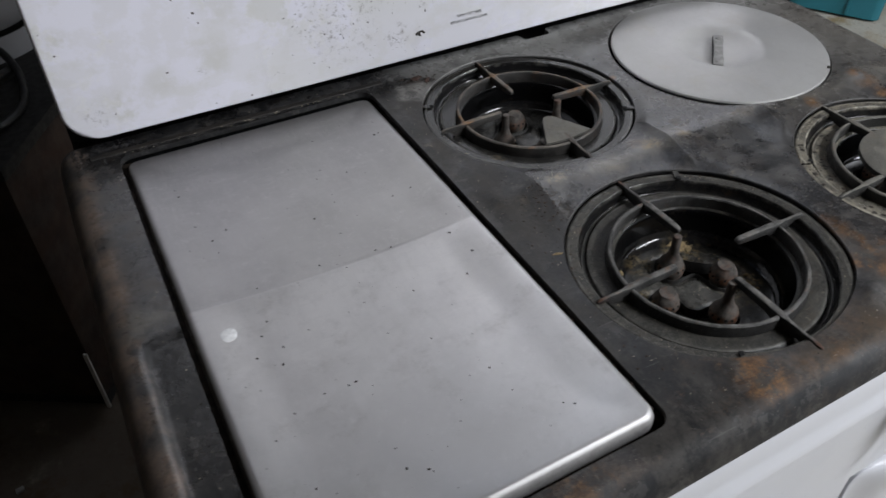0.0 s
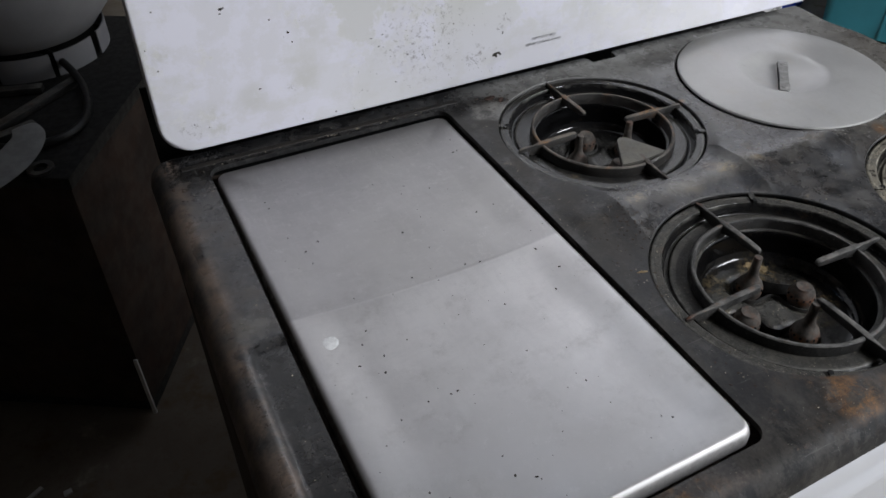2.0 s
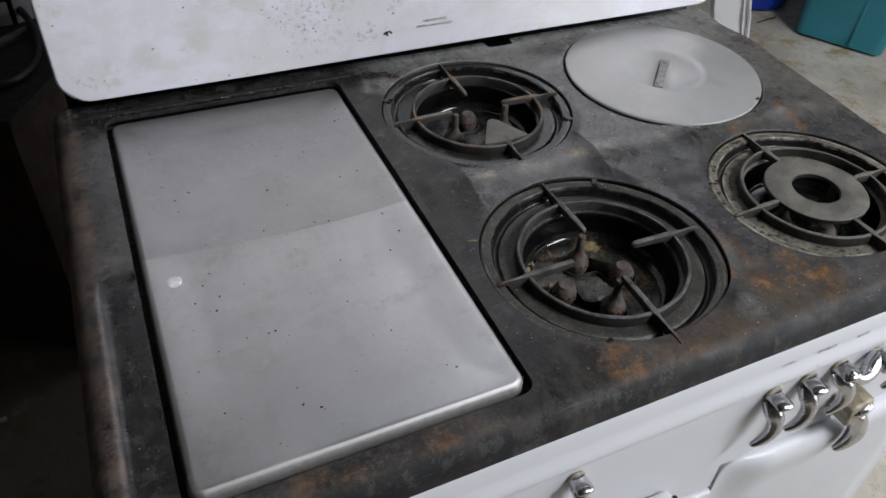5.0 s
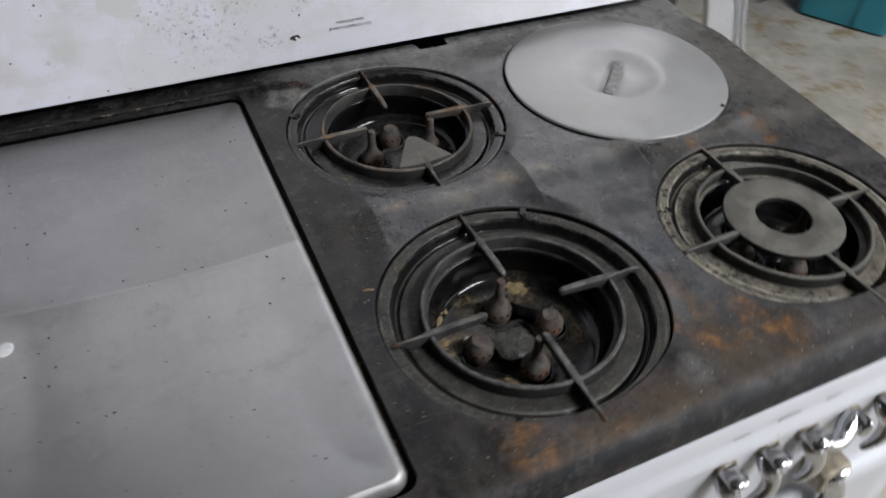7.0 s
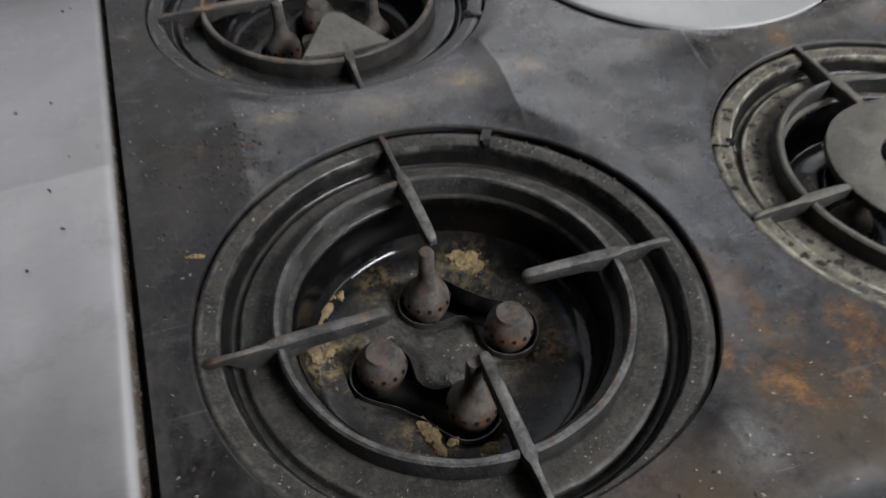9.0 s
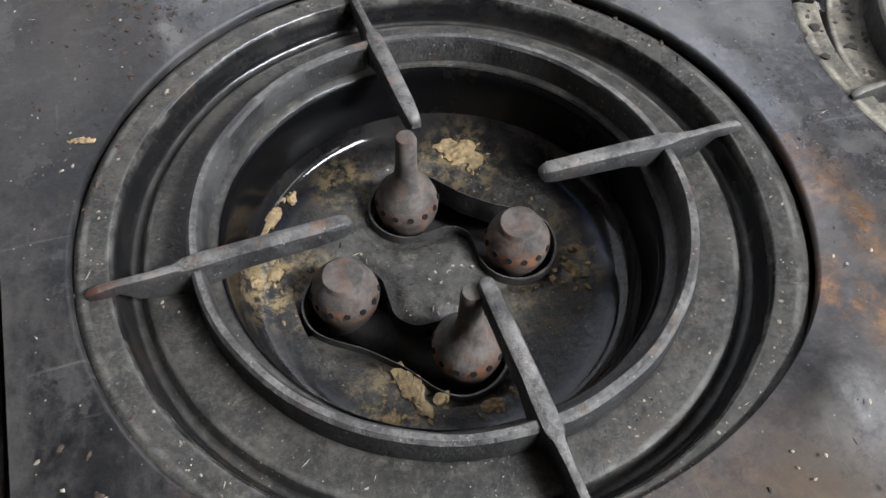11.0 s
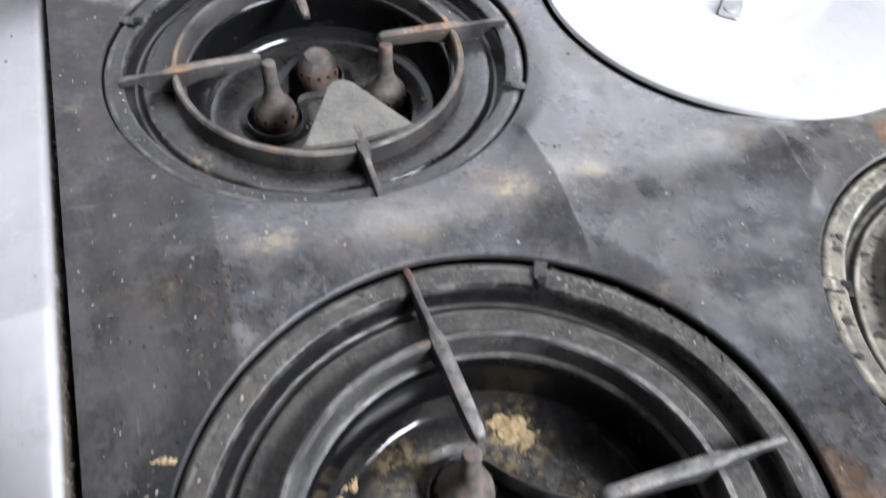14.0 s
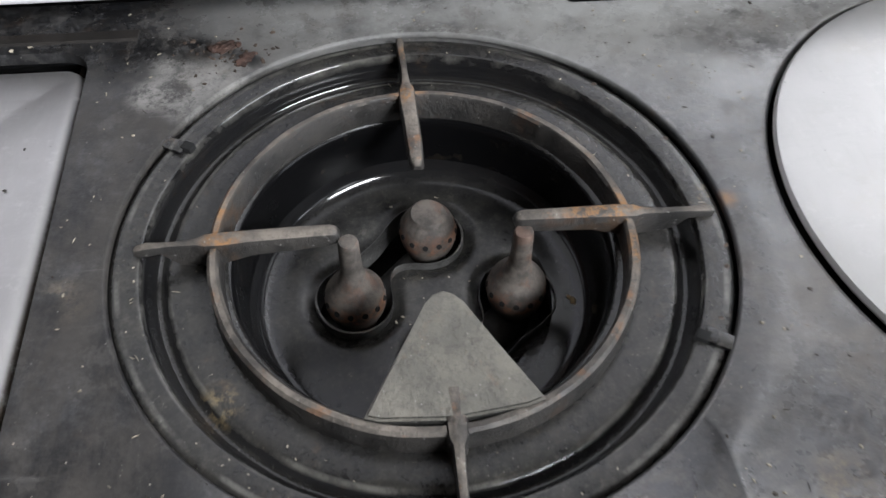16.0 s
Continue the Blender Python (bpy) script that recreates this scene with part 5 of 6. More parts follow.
part("disc", lathe([(0, -0.0085), (0.018, -0.0080), (0.030, -0.0062), (0.039, -0.0034), (0.0455, -0.0006), (0.0500, 0.0016), (0.0545, 0.0029), (0.0600, 0.0031), (0.0680, 0.0025), (0.100, 0.0026), (0.1252, 0.0020), (0.1300, 0.0008), (0.1310, -0.0012), (0.1300, -0.003), (0.10, -0.004)], (LIDC[0], LIDC[1], Z + 0.002), 112), LID, ld)
h0, h1 = Vector((0.7225, 0.4215)), Vector((0.6710, 0.3630))
hd = (h1 - h0).normalized()
hp = lambda t, z: (h0 + (h1 - h0) * t).to_3d() + Vector((0, 0, Z + z))
strap = bmesh.new()
rows = []
for t, w, z in ((0.0, 0.0050, 0.0026), (0.015, 0.0062, 0.0028), (0.20, 0.0064, 0.0029), (0.26, 0.0058, 0.0031), (0.5, 0.0056, 0.0033), (0.74, 0.0058, 0.0031), (0.80, 0.0064, 0.0029), (0.985, 0.0062, 0.0028), (1.0, 0.0050, 0.0026)):
    p, n = hp(t, z), Vector((-hd.y, hd.x, 0)) * w
    rows.append([strap.verts.new(p + n * k + Vector((0, 0, dz))) for k, dz in ((-1, -0.0012), (-1, 0.0), (-0.9, 0.0004), (0.9, 0.0004), (1, 0.0), (1, -0.0012))])
for r0, r1 in zip(rows, rows[1:]):
    for k in range(6):
        strap.faces.new((r0[k], r0[(k + 1) % 6], r1[(k + 1) % 6], r1[k]))
strap.faces.new(rows[0])
strap.faces.new(rows[-1][::-1])
hnd = part("handle", strap, STRAPM, ld, "flat dull metal strap", smooth=False)
side = Vector((-hd.y, hd.x, 0)) * -0.0062
if side.x > 0:
    side = -side
# black rod for the shadow in the gap beside the strap
part("slot", tube([hp(t, z) + side for t, z in ((0.04, 0.0012), (0.25, 0.0014), (0.5, 0.0016), (0.75, 0.0014), (0.96, 0.0012))], 0.0010, 8), SHADE_BLACK, ld, "black rod painting in the shadow along the strap")
for t in (0.11, 0.89):
    p = hp(t, 0.0031)
    part("rivet", lathe([(0.0044, 0), (0.0038, 0.0009), (0, 0.0014)], p, 16), STRAPM, hnd)

# ---- beyond the range: left ----
def turned(bm, x, y, deg):
    bmesh.ops.transform(bm, matrix=Matrix.Translation((x, y, 0)) @ Matrix.Rotation(radians(deg), 4, "Z"), verts=bm.verts)
    return bm


cab = thing("steel_cabinet", (-0.45, 1.45, 0), "low dark rusty steel cabinet on the floor, tools on top", "cabinet")
CA = (-0.176, 1.0, -30)
part("body", turned(bm_box((0.80, 0.60, 0.56), (-0.40, 0.30, 0.345), 0.006), *CA), CABINET, cab)
part("plinth", turned(bm_box((0.77, 0.56, 0.065), (-0.405, 0.31, 0.0335), 0.003), *CA), DARK, cab)
part("worktop", turned(bm_box((0.81, 0.62, 0.024), (-0.40, 0.305, 0.638), 0.004), *CA), DARK, cab)
part("edge_chip", turned(wobble(bm_box((0.008, 0.006, 0.17), (-0.001, -0.003, 0.12), 0.002), 0.002, 30), *CA), PALE_METAL, cab, "chipped white edge strip")
part("front_handle", turned(tube([(-0.52, -0.002, 0.46), (-0.52, -0.03, 0.46), (-0.40, -0.03, 0.46), (-0.40, -0.002, 0.46)], 0.006, 8), *CA), DARK, cab)

tk = thing("gas_cylinder", (-0.187, 1.518, 0.65), "tall dull white gas cylinder on a pierced foot ring", "gas cylinder")
part("body", lathe([(0, 0.03), (0.08, 0.034), (0.14, 0.055), (0.18, 0.10), (0.197, 0.17), (0.199, 0.25), (0.199, 0.62), (0.19, 0.70), (0.14, 0.78), (0.05, 0.81), (0, 0.812)], (-0.187, 1.518, 0.65), 64), TANK, tk)
fr = lathe([(0.152, 0.0), (0.152, 0.048), (0.149, 0.048), (0.149, 0.0), (0.152, 0.0)], (-0.187, 1.518, 0.65), 96)
bmesh.ops.delete(fr, geom=[f for f in fr.faces if f.calc_center_median().z > 0.67 and int(math.degrees(math.atan2(f.calc_center_median().y - 1.518, f.calc_center_median().x + 0.187)) // 5) % 8 == 0], context="FACES")
part("foot_ring", fr, TANK, tk)


single("rubber_hose", tube(curve_pts([(-0.40, 1.36, 0.70), (-0.27, 1.40, 0.70), (-0.20, 1.44, 0.69), (-0.15, 1.40, 0.68), (-0.118, 1.31, 0.667), (-0.114, 1.20, 0.662), (-0.139, 1.135, 0.661), (-0.185, 1.105, 0.661), (-0.26, 1.12, 0.661), (-0.36, 1.18, 0.661)]), 0.0075, 12), RUBBER, "black rubber hose looped on the cabinet top", "hose")
st = curve_pts([(-0.330, 0.985, 0.672), (-0.290, 1.005, 0.676), (-0.255, 1.030, 0.680), (-0.228, 1.065, 0.684), (-0.216, 1.095, 0.688), (-0.222, 1.125, 0.690), (-0.226, 1.134, 0.668)])
single("flat_strip", tube(st, [0.033 * (1 - (k / (len(st) - 1)) ** 2.2) + 0.007 for k in range(len(st))], 10, 0.10), STRAP, "pale flat metal strip resting on clutter", "metal strip")
single("power_drill", merge(tube(curve_pts([(-0.36, 1.28, 0.685), (-0.30, 1.265, 0.69), (-0.262, 1.258, 0.69)]), [0.02] * 8 + [0.026] * 8 + [0.022], 14), tube([(-0.35, 1.27, 0.69), (-0.36, 1.20, 0.672)], 0.018, 12)), YELLOW, "yellow plastic hand tool on the cabinet", "tool")
single("steel_washer", lathe([(0.012, 0), (0.012, 0.005), (0.022, 0.005), (0.022, 0), (0.012, 0)], (-0.212, 1.038, 0.652), 24), GRATE, "rusty steel washer on the cabinet", "washer")
for k, (x, y, l, a) in enumerate(((-0.30, 1.15, 0.20, 20), (-0.22, 1.24, 0.26, 40), (-0.27, 1.34, 0.18, -15))):
    b = bm_box((l, 0.022, 0.014), (0, 0, 0.658), 0.004)
    single("iron_bar", turned(b, x, y, a), GRATE, "dark iron bar among the clutter", "iron bar", "bars on the cabinet")
b = wobble(bm_box((0.055, 0.010, 0.006), (0, 0, 0.004), 0.002), 0.002, 60)
single("metal_scrap", turned(b, -0.445, 0.922, 32), PALE_METAL, "bright metal scrap lying on the floor", "scrap")
b = wobble(bm_box((0.016, 0.012, 0.006), (0, 0, 0.004), 0.002), 0.002, 60)
single("metal_scrap", turned(b, -0.376, 0.901, 10), PALE_METAL, "small pale chip lying on the floor", "scrap")

# ---- beyond the range: right ----
bn = thing("storage_bin", (2.83, 1.80, 0), "teal plastic storage bin on the concrete floor", "storage bin")
BA = (2.545, 1.79, -57.5)


def bin_shell(w, d, h, t):
    b = bmesh.new()
    n = 8
    rows = []
    for s, z in ((0.0, 0.012), (0.0, 0.02), (0.02, h), (0.028, h), (0.028, h + 0.02), (0.012, h + 0.02), (-t + 0.02, h), (-t, 0.03)):
        ring = []
        for cx, cy, a0 in ((w, 0, -90), (w, d, 0), (0, d, 90), (0, 0, 180)):
            r = 0.03
            ox, oy = (cx - r if cx else r), (cy - r if cy else r)
            for k in range(n + 1):
                a = radians(a0 + 90 * k / n)
                ring.append(b.verts.new((ox + (r + s) * math.cos(a), oy + (r + s) * math.sin(a), z)))
        rows.append(ring)
    for r0, r1 in zip(rows, rows[1:]):
        for k in range(len(r0)):
            b.faces.new((r0[k], r0[(k + 1) % len(r0)], r1[(k + 1) % len(r1)], r1[k]))
    b.faces.new(rows[0][::-1])
    b.faces.new(rows[-1])
    return b


part("tub", turned(bin_shell(0.33, 0.46, 0.34, 0.004), *BA), TEAL, bn)
part("rib", turned(bm_box((0.012, 0.010, 0.30), (0.215, -0.008, 0.17), 0.003), *BA), TEAL, bn)
part("foot", turned(bm_box((0.30, 0.42, 0.014), (0.165, 0.23, 0.007), 0.002), *BA), RUBBER, bn)

jg = thing("blue_drum", (2.595, 2.12, 0), "round blue plastic drum on the floor", "drum")
part("body", lathe([(0, 0.002), (0.115, 0.002), (0.14, 0.012), (0.150, 0.04), (0.150, 0.17), (0.145, 0.175), (0.150, 0.18), (0.150, 0.36), (0.14, 0.40), (0.06, 0.42), (0, 0.42)], (2.595, 2.12, 0), 56), BLUE, jg)
part("cap", lathe([(0.035, 0.41), (0.035, 0.445), (0.03, 0.45), (0, 0.45)], (2.595, 2.12, 0), 28), RUBBER, jg)

po = thing("wrapped_board", (2.06, 1.61, 0), "white plastic-wrapped board leaning with a torn wrinkled edge", "board")
LEAN_OUT = Matrix(((1, 0, -0.20, 0), (0, 1, 0.09, 0), (0, 0, 1, 0), (0, 0, 0, 1)))


def leaning(bm, x, y, deg):
    """Leans a standing board over as it rises, its foot at x, y."""
    bmesh.ops.transform(bm, matrix=Matrix.Translation((x, y, 0)) @ LEAN_OUT @ Matrix.Rotation(radians(deg), 4, "Z"), verts=bm.verts)
    return bm


b = bm_box((0.125, 0.06, 1.5), (-0.0625, 0.03, 0.75), 0.008)
bmesh.ops.subdivide_edges(b, edges=[e for e in b.edges if abs(e.verts[0].co.z - e.verts[1].co.z) > 0.5], cuts=40)
part("board", leaning(wobble(b, 0.003, 14), 2.125, 1.575, -24), POST, po)
for off, rad, sd in ((-0.004, 0.010, 1), (-0.024, 0.006, 7)):
    pts = [Vector((off + 0.007 * noise.noise((k * 0.45, sd, 0)), -0.004 + 0.005 * noise.noise((k * 0.55, sd, 3)), 0.012 + k * 0.037)) for k in range(40)]
    part("torn_wrap", leaning(tube(pts, [rad + 0.6 * rad * noise.noise((k * 0.9, sd, 1)) for k in range(40)], 8, 0.6, (1, 0, 0)), 2.125, 1.575, -24), POST, po)
single("dark_panel", turned(bm_box((0.10, 0.03, 2.2), (-0.05, 0, 1.1), 0.004), 1.965, 1.80, -12), WALLP, "grey metal panel standing behind the wrapped board", "panel")
single("brown_board", turned(bm_box((0.30, 0.02, 1.9), (-0.15, 0, 0.95), 0.003), 1.86, 1.86, -12), WOOD, "dark brown board standing by the wrapped board", "board")
single("twig", tube([(2.455, 1.905, 0.008), (2.51, 1.914, 0.009), (2.565, 1.922, 0.008)], 0.0026, 6), DARK, "thin dark stick on the concrete floor", "stick")

# ---- crumbs, grit and stains with body ----
rnd = random.Random(5)


def grit(name, spots, mat, lo, hi, label, flat=0.45):
    b = bmesh.new()
    for x, y, z in spots:
        s = rnd.uniform(lo, hi)
        a, l = rnd.uniform(0, math.pi), rnd.uniform(1.0, 1.7)
        m = Matrix.Translation((x, y, z)) @ Matrix.Rotation(a, 4, "Z") @ Matrix.Diagonal((s * l, s / l ** 0.5, s * flat, 1))
        r = bmesh.ops.create_icosphere(b, subdivisions=1, radius=1.0, matrix=m)
        for v in r["verts"]:
            v.co += Vector((rnd.uniform(-1, 1), rnd.uniform(-1, 1), rnd.uniform(-0.3, 0.3))) * s * 0.28
    return single(name, b, mat, label, "grit", kind="stuff")


# scabs and specks stuck to the cover: x, z and size
SCABS = [(-0.021, 1.095, 0.0008), (0.043, 1.086, 0.0018), (0.041, 1.081, 0.0009), (-0.035, 1.059, 0.0007), (-0.028, 1.036, 0.0008), (0.105, 1.049, 0.0012), (0.108, 1.038, 0.0009), (0.067, 0.994, 0.0010), (0.108, 0.947, 0.0007), (0.008, 0.963, 0.0008), (-0.006, 0.970, 0.0006), (0.194, 1.023, 0.0008), (0.207, 1.025, 0.0007), (0.202, 1.012, 0.0008), (0.215, 1.005, 0.0006), (0.236, 0.995, 0.0010),
         (0.254, 0.991, 0.0009), (0.257, 0.986, 0.0007), (0.269, 1.016, 0.0007), (0.287, 0.997, 0.0010), (0.270, 0.999, 0.0008), (0.220, 0.965, 0.0009), (0.237, 0.955, 0.0007), (0.168, 0.944, 0.0006), (0.350, 0.9705, 0.0026), (0.346, 0.9690, 0.0022), (0.354, 0.9695, 0.0020), (0.349, 0.9680, 0.0020), (0.357, 0.995, 0.0012), (0.320, 0.968, 0.0007), (0.323, 0.964, 0.0006), (0.316, 0.971, 0.0006)]
b = bmesh.new()
for x, z, r in SCABS + [(rnd.gauss(0.321, 0.007), rnd.gauss(0.967, 0.004), 0.00035) for _ in range(26)] + [(rnd.uniform(0.17, 0.36), rnd.uniform(0.95, 1.03), rnd.uniform(0.0002, 0.0005)) for _ in range(60)]:
    e, l = rnd.uniform(0, math.pi), rnd.uniform(1.0, 1.9)
    made_of = bmesh.ops.create_icosphere(b, subdivisions=1, radius=1.0, matrix=Matrix.Translation((x, cover_y(x, z) - 0.0001, z)) @ Matrix.Rotation(e, 4, "Y") @ Matrix.Diagonal((r * l, min(r * 0.5, 0.0007), r / l ** 0.5, 1)))
    for v in made_of["verts"]:
        v.co += Vector((rnd.uniform(-1, 1), 0, rnd.uniform(-1, 1))) * r * 0.35
single("cover_specks", b, CRUMB_D, "black scabs and specks stuck to the white cover", "grit", kind="stuff")


def free_top(x, y):
    return top_outline(x, y) < -0.03 and griddle_hole2(x, y) > 0.004 and all(math.hypot(x - c[0], y - c[1]) > c[2] + c[3] + 0.003 for c in ROUND)


tops = []
while len(tops) < 560:
    x, y = rnd.uniform(X0, X1), rnd.uniform(Y0, Y1)
    if free_top(x, y):
        tops.append((x, y, top_height(x, y) + 0.0003))
grit("pale_grit", tops[:130] + tops[210:480], CRUMB_L, 0.0002, 0.00075, "pale crumbs scattered over the black cooktop")
grit("dark_grit", tops[130:210], CRUMB_D, 0.0003, 0.0009, "dark crumbs scattered over the black cooktop")
gsp = [(0.235, 0.026), (0.202, 0.059), (0.103, 0.034), (0.10, 0.497), (0.125, 0.500)] + [(rnd.uniform(0.02, 0.26), rnd.uniform(0.0, 0.48)) for _ in range(64)]
grit("griddle_grit", [(x, y, Z + 0.0048 - griddle_drop(y) + griddle_h(x, y)) for x, y in gsp], CRUMB_D, 0.0004, 0.0011, "dark specks of grit on the griddle")
pangrit = []
for key in BURN:
    cx, cy = BURN[key]
    for _ in range(150 if key == "front" else 80):
        a, r = rnd.uniform(0, 2 * math.pi), rnd.choice((rnd.uniform(0.092, 0.101), rnd.uniform(0.1140, 0.1195), rnd.uniform(0.0, 0.06)))
        r *= SCALE[key]
        x, y = cx + r * math.cos(a), cy + r * math.sin(a)
        if r < 0.07 and min(opening((cx, cy), CAPS[key][i][0], CAPS[key][j][0])(x, y) for i, j in PAIRS[key]) < 0.002:
            continue
        pangrit.append((x, y, Z - (0.045 if r < 0.07 else 0.0108 if r < 0.105 else 0.0022)))
grit("pan_grit", pangrit, CRUMB_L, 0.0002, 0.0007, "pale crumbs and dust in the burner pans")


def flake(x, y, z, rx, ry, turn, seed, label="flake of dried tan food residue in the pan", ragged=0.55):
    """A torn, cracked crust with an uneven outline."""
    g = min(rx, ry)
    d = 1.5 * max(rx, ry)

    def out(u, v):
        q = math.hypot(u / rx, v / ry) - 0.85
        n = noise.noise((u / g * 0.75 + seed * 3.1, v / g * 0.75, seed)) + 0.7 * noise.noise((u / g * 1.9 + seed, v / g * 1.9, seed * 2.3)) + 0.4 * noise.noise((u / g * 4.5 + seed, v / g * 4.5, seed * 1.3))
        return g * (q + ragged * n)

    def top(u, v):
        return 0.0007 + 0.0009 * max(0.0, min(1.0, -out(u, v) / g)) + 0.0005 * noise.noise((u * 700, v * 700, seed)) + 0.0005 * noise.noise((u * 240, v * 240, seed + 5))

    n = max(16, min(46, int(2 * d / 0.00065)))
    b = sheet(steps(-d, d, n), steps(-d, d, n), top, out, [], 0, 0.0016)
    bmesh.ops.transform(b, matrix=Matrix.Translation((x, y, z)) @ Matrix.Rotation(radians(turn), 4, "Z"), verts=b.verts)
    return single("food_residue", b, CRUMB_T, label, "food residue", "dried food flakes", smooth=False)


for i, (x, y, rx, ry, turn) in enumerate(((0.458, 0.164, 0.0125, 0.0090, 118), (0.3735, 0.1515, 0.0036, 0.0105, -34), (0.3835, 0.1600, 0.0022, 0.0035, -40), (0.407, 0.064, 0.0050, 0.0130, 8), (0.396, 0.054, 0.0034, 0.0058, 20), (0.432, 0.050, 0.0052, 0.0036, -40), (0.416, 0.058, 0.0045, 0.0022, 10),
                                          (0.482, 0.094, 0.0026, 0.0060, 10), (0.486, 0.104, 0.0022, 0.0030, 40), (0.370, 0.126, 0.0052, 0.0028, 25), (0.3625, 0.1230, 0.0042, 0.0028, 0))):
    flake(x, y, FLOOR + max(0.0, math.hypot(x - BURN["front"][0], y - BURN["front"][1]) - 0.063) * 0.28, rx, ry, turn, i + 1.3)
flake(0.316, 0.172, Z, 0.005, 0.002, -10, 9.1, "tan crumb on the black cooktop")
flake(0.487, 0.388, FLOOR, 0.002, 0.004, 20, 4.4)
for i, (x, y, rx, ry, turn, lab) in enumerate(((0.340, 0.511, 0.007, 0.004, 20, "dark greasy scab on the cooktop"), (0.351, 0.503, 0.004, 0.006, -30, "dark greasy scab on the cooktop"), (0.806, 0.289, 0.006, 0.003, -20, "black crumb of burnt dirt"), (0.493, 0.214, 0.007, 0.004, 60, "greasy crust at the pan edge"))):
    sc = flake(x, y, top_height(x, y) if free_top(x, y) else Z - 0.004, rx, ry, turn, i + 20.7, lab)
    sc.data.materials[0] = CRUMB_R if i < 2 else CRUMB_B if i == 3 else CRUMB_D
sc = flake(0.778, 0.295, Z + 0.0042, 0.0025, 0.0025, 0, 31.3, "black crumb of burnt dirt on the lid")
sc.data.materials[0] = CRUMB_D
crust = []
for key, n, lo, hi in (("front", 110, 15, 112), ("front", 40, 150, 290), ("side", 24, 140, 235), ("rear", 14, 330, 420)):
    cx, cy = BURN[key]
    for _ in range(n):
        a, r = radians(rnd.uniform(lo, hi)), SCALE[key] * 0.1205 + rnd.gauss(0, 0.0012)
        crust.append((cx + r * math.cos(a), cy + r * math.sin(a), Z - 0.0028 + rnd.uniform(-0.001, 0.0006)))
for _ in range(120):
    crust.append((rnd.gauss(0.348, 0.007), rnd.uniform(0.185, 0.262), 0.0))
for _ in range(70):
    crust.append((rnd.uniform(0.296, 0.345), rnd.uniform(-0.01, 0.24), 0.0))
for _ in range(60):
    crust.append((rnd.gauss(0.345, 0.012), rnd.gauss(0.507, 0.007), 0.0))
crust = [(x, y, z or top_height(x, y)) for x, y, z in crust if z or free_top(x, y)]
grit("burnt_crust", crust, CRUMB_B, 0.0004, 0.0013, "brown burnt crust caked round the burner pans", 0.6)
behind = [(rnd.uniform(0.01, 0.26), rnd.uniform(0.5035, 0.5105), Z + 0.0005) for _ in range(60)]
grit("rear_crumbs", [(x, y + 0.012, top_height(x, y + 0.012) + 0.0004) for x, y, z in behind], CRUMB_L, 0.0003, 0.0011, "pale crumbs in the gap behind the griddle")
bits = []
for x, y, w, n in ((0.459, 0.166, 0.006, 26), (0.366, 0.140, 0.005, 16), (0.400, 0.060, 0.006, 26), (0.374, 0.120, 0.008, 22), (0.481, 0.092, 0.006, 18), (0.433, 0.055, 0.006, 12), (0.470, 0.120, 0.012, 18)):
    for _ in range(n):
        bx, by = rnd.gauss(x, w), rnd.gauss(y, w)
        if math.hypot(bx - 0.432, by - 0.1095) < 0.066 and min(opening(BURN["front"], CAPS["front"][i][0], CAPS["front"][j][0])(bx, by) for i, j in PAIRS["front"]) > 0.002:
            bits.append((bx, by, FLOOR + 0.0003))
grit("tan_crumbs", bits, CRUMB_T, 0.0003, 0.0013, "tan crumbs of dried food on the pan floor", 0.6)
dust = []
for _ in range(420):
    t, q = rnd.uniform(-2.6, 1.1), rnd.choice((rnd.uniform(0.092, 0.101), rnd.uniform(0.1140, 0.1195), rnd.uniform(0.015, 0.062)))
    x, y = BURN["front"][0] + q * math.cos(t), BURN["front"][1] + q * math.sin(t)
    if q > 0.07 or min(opening(BURN["front"], CAPS["front"][i][0], CAPS["front"][j][0])(x, y) for i, j in PAIRS["front"]) > 0.002:
        dust.append((x, y, Z - (0.045 if q < 0.07 else 0.0108 if q < 0.105 else 0.0022)))
grit("pan_dust", dust, CRUMB_L, 0.00012, 0.00038, "fine pale dust specks in the front burner pan")


def slivers(name, spots, mat, lo, hi, label):
    """Short thin threads and flakes lying at any turn."""
    b = bmesh.new()
    for x, y, z in spots:
        l, w, a = lo + (hi - lo) * rnd.random() ** 2.2, rnd.uniform(0.00012, 0.00030), rnd.uniform(0, math.pi)
        bend = rnd.uniform(-0.35, 0.35)
        pts = [Vector((x + l * (u - 0.5) * math.cos(a + bend * u), y + l * (u - 0.5) * math.sin(a + bend * u), z + w * 0.6)) for u in (0, 0.35, 0.7, 1.0)]
        side = Vector((-math.sin(a), math.cos(a), 0)) * w
        rows = [[b.verts.new(p - side * k), b.verts.new(p + side * k), b.verts.new(p + Vector((0, 0, w * 1.4 * k)))] for p, k in zip(pts, (0.35, 1.0, 0.9, 0.3))]
        for r0, r1 in zip(rows, rows[1:]):
            for i in range(3):
                b.faces.new((r0[i], r0[(i + 1) % 3], r1[(i + 1) % 3], r1[i]))
    return single(name, b, mat, label, "debris", kind="stuff", smooth=False)


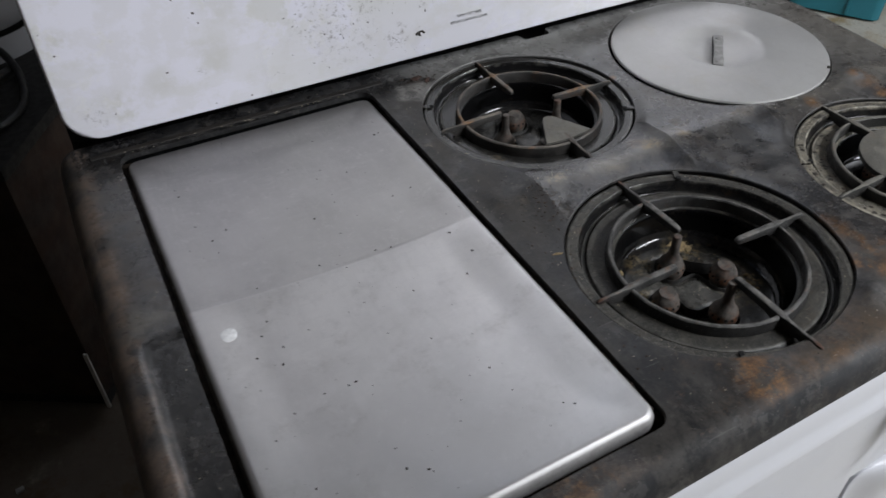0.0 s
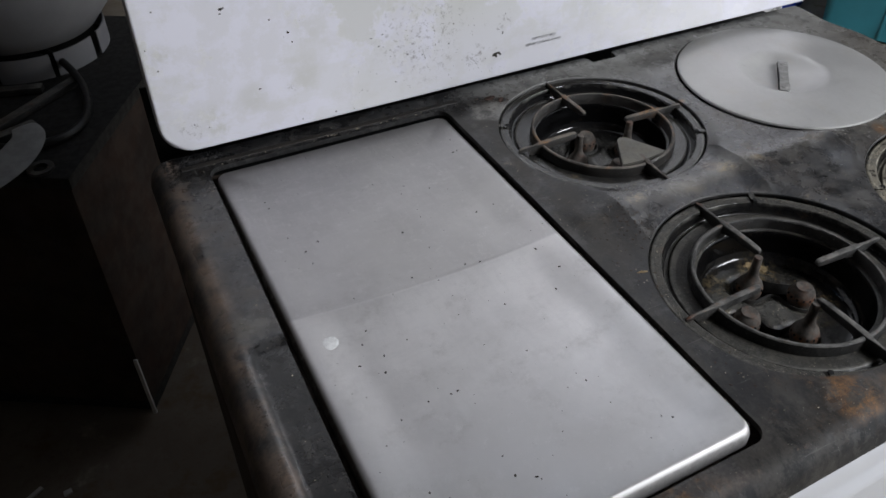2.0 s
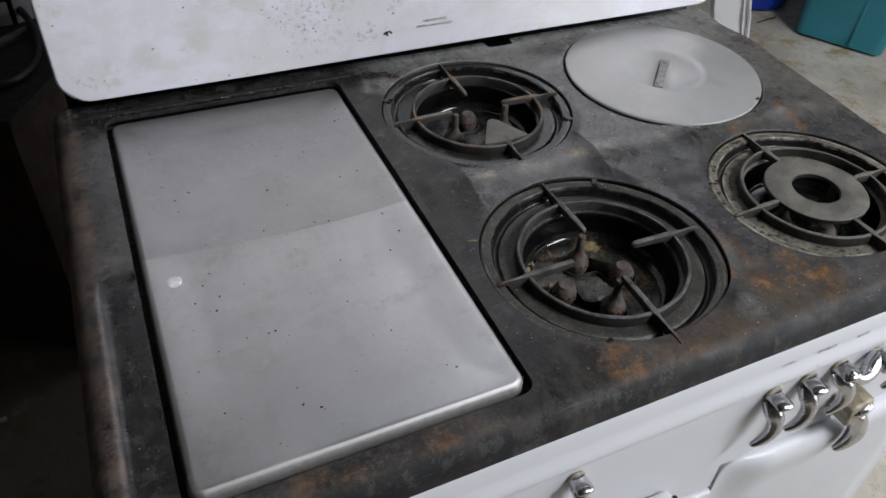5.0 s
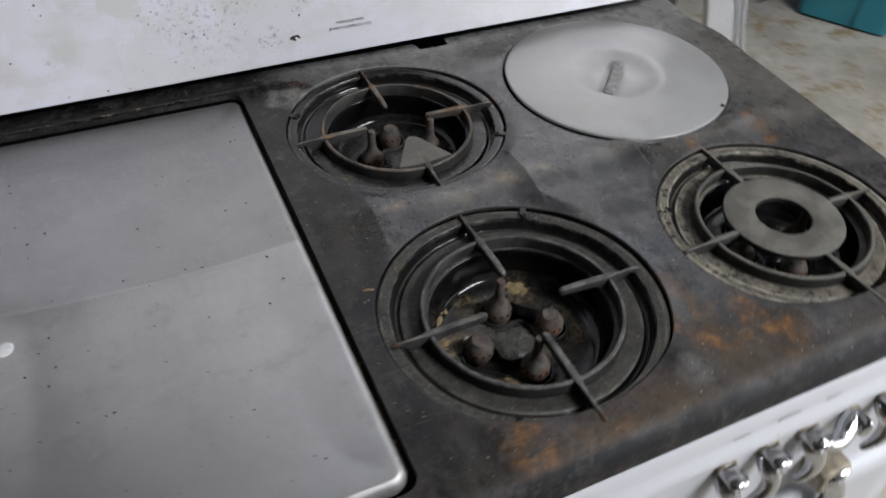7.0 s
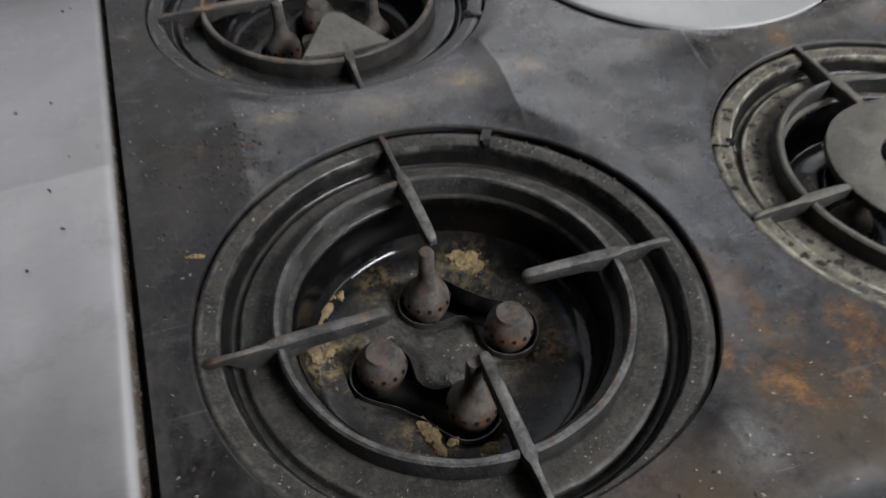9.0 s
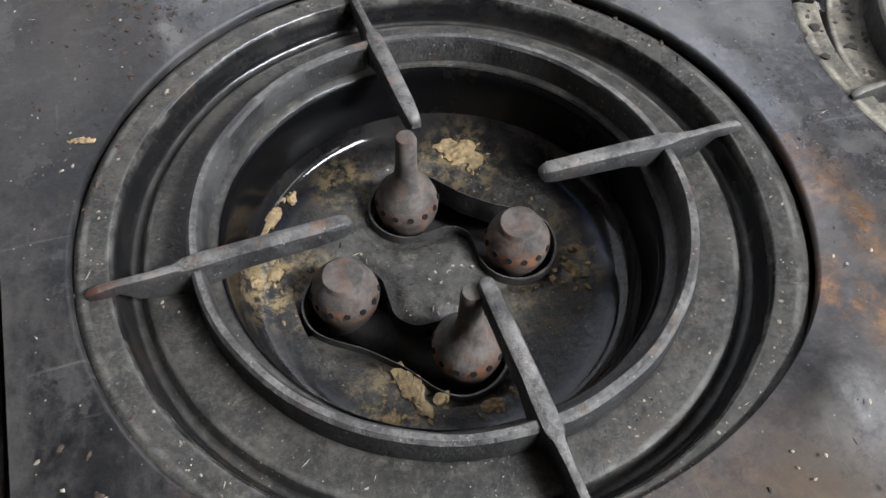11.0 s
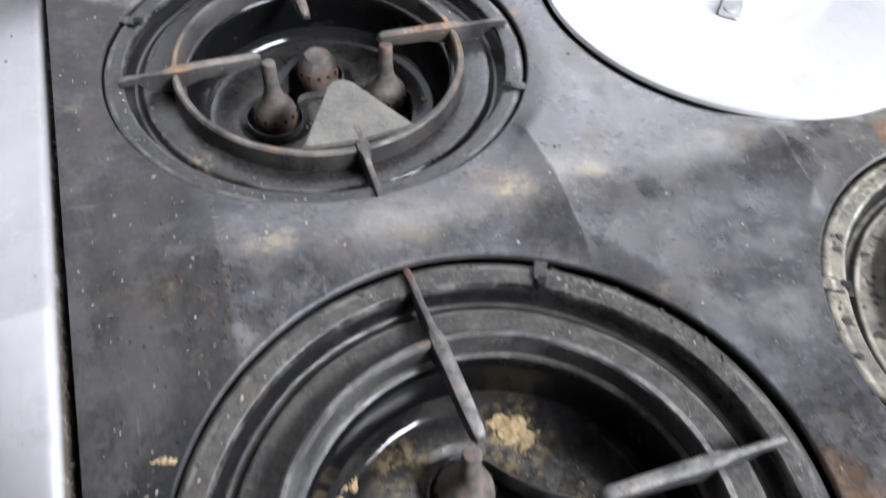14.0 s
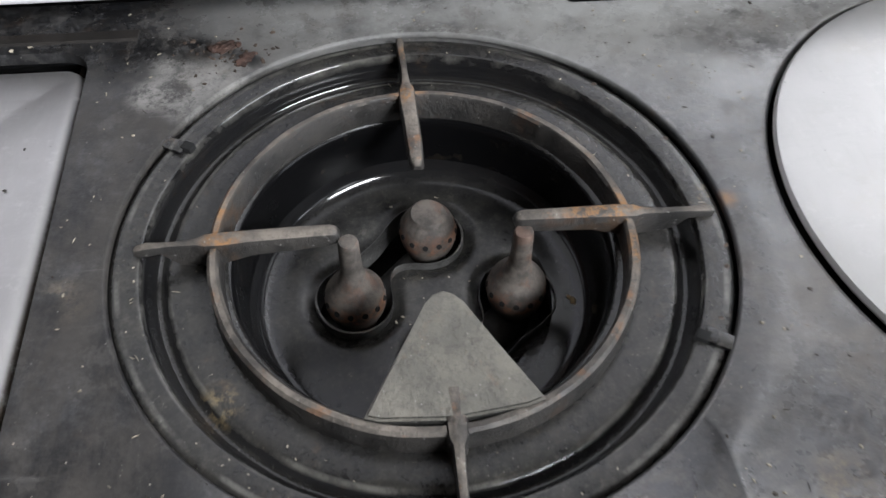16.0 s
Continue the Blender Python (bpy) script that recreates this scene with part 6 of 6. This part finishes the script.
def panned(key, n, bands):
    out = []
    while len(out) < n:
        a, (lo, hi, z) = rnd.uniform(0, 2 * math.pi), rnd.choice(bands)
        r = rnd.uniform(lo, hi) * SCALE[key]
        x, y = BURN[key][0] + r * math.cos(a), BURN[key][1] + r * math.sin(a)
        if r > 0.07 or min(opening(BURN[key], CAPS[key][i][0], CAPS[key][j][0])(x, y) for i, j in PAIRS[key]) > 0.003:
            out.append((x, y, Z + z))
    return out


BANDS = [(0.088, 0.102, -0.0107), (0.0915, 0.1015, -0.0107), (0.1145, 0.1200, -0.0022), (0.010, 0.064, -0.045)]
loose = []
while len(loose) < 330:
    x, y = rnd.uniform(0.27, 0.88), rnd.uniform(-0.03, 0.52)
    if free_top(x, y):
        loose.append((x, y, top_height(x, y)))
slivers("pale_slivers", loose[:150] + panned("front", 60, BANDS) + panned("rear", 40, BANDS) + panned("side", 30, BANDS[:3]), CRUMB_L, 0.0007, 0.0036, "pale threads and slivers littering the cooktop and pans")
slivers("dark_slivers", loose[230:] + panned("side", 60, BANDS[:3]) + panned("front", 40, BANDS), CRUMB_D, 0.0012, 0.0038, "dark burnt slivers littering the cooktop and pans")
# baked crumbs along the edge of the griddle, and black flakes in the caked pan
edge = [(0.2775 + 0.0065 * (0.5 - y) / 0.51 + rnd.gauss(0, 0.0007), y, Z - 0.0008 - griddle_drop(y) + rnd.uniform(-0.002, 0.0006)) for y in [rnd.uniform(-0.005, 0.50) for _ in range(210)]]
grit("griddle_edge_crust", edge, CRUMB_B, 0.0005, 0.0015, "brown baked crust along the griddle edge", 0.7)
grit("black_flakes", [p for p in panned("side", 240, BANDS[:3]) if p[0] < 0.70], CRUMB_D, 0.0007, 0.0024, "black burnt flakes stuck in the caked pan", 0.35)
b = wobble(bm_box((0.011, 0.0035, 0.0007), (0, 0, 0), 0.0003), 0.0012, 220)
bmesh.ops.transform(b, matrix=Matrix.Translation((0.6285, 0.172, Z - 0.0085)) @ Matrix.Rotation(radians(62), 4, "Z") @ Matrix.Rotation(radians(18), 4, "X"), verts=b.verts)
single("foil_scrap", b, CHROME, "small bright scrap of foil lying in the caked pan", "foil")
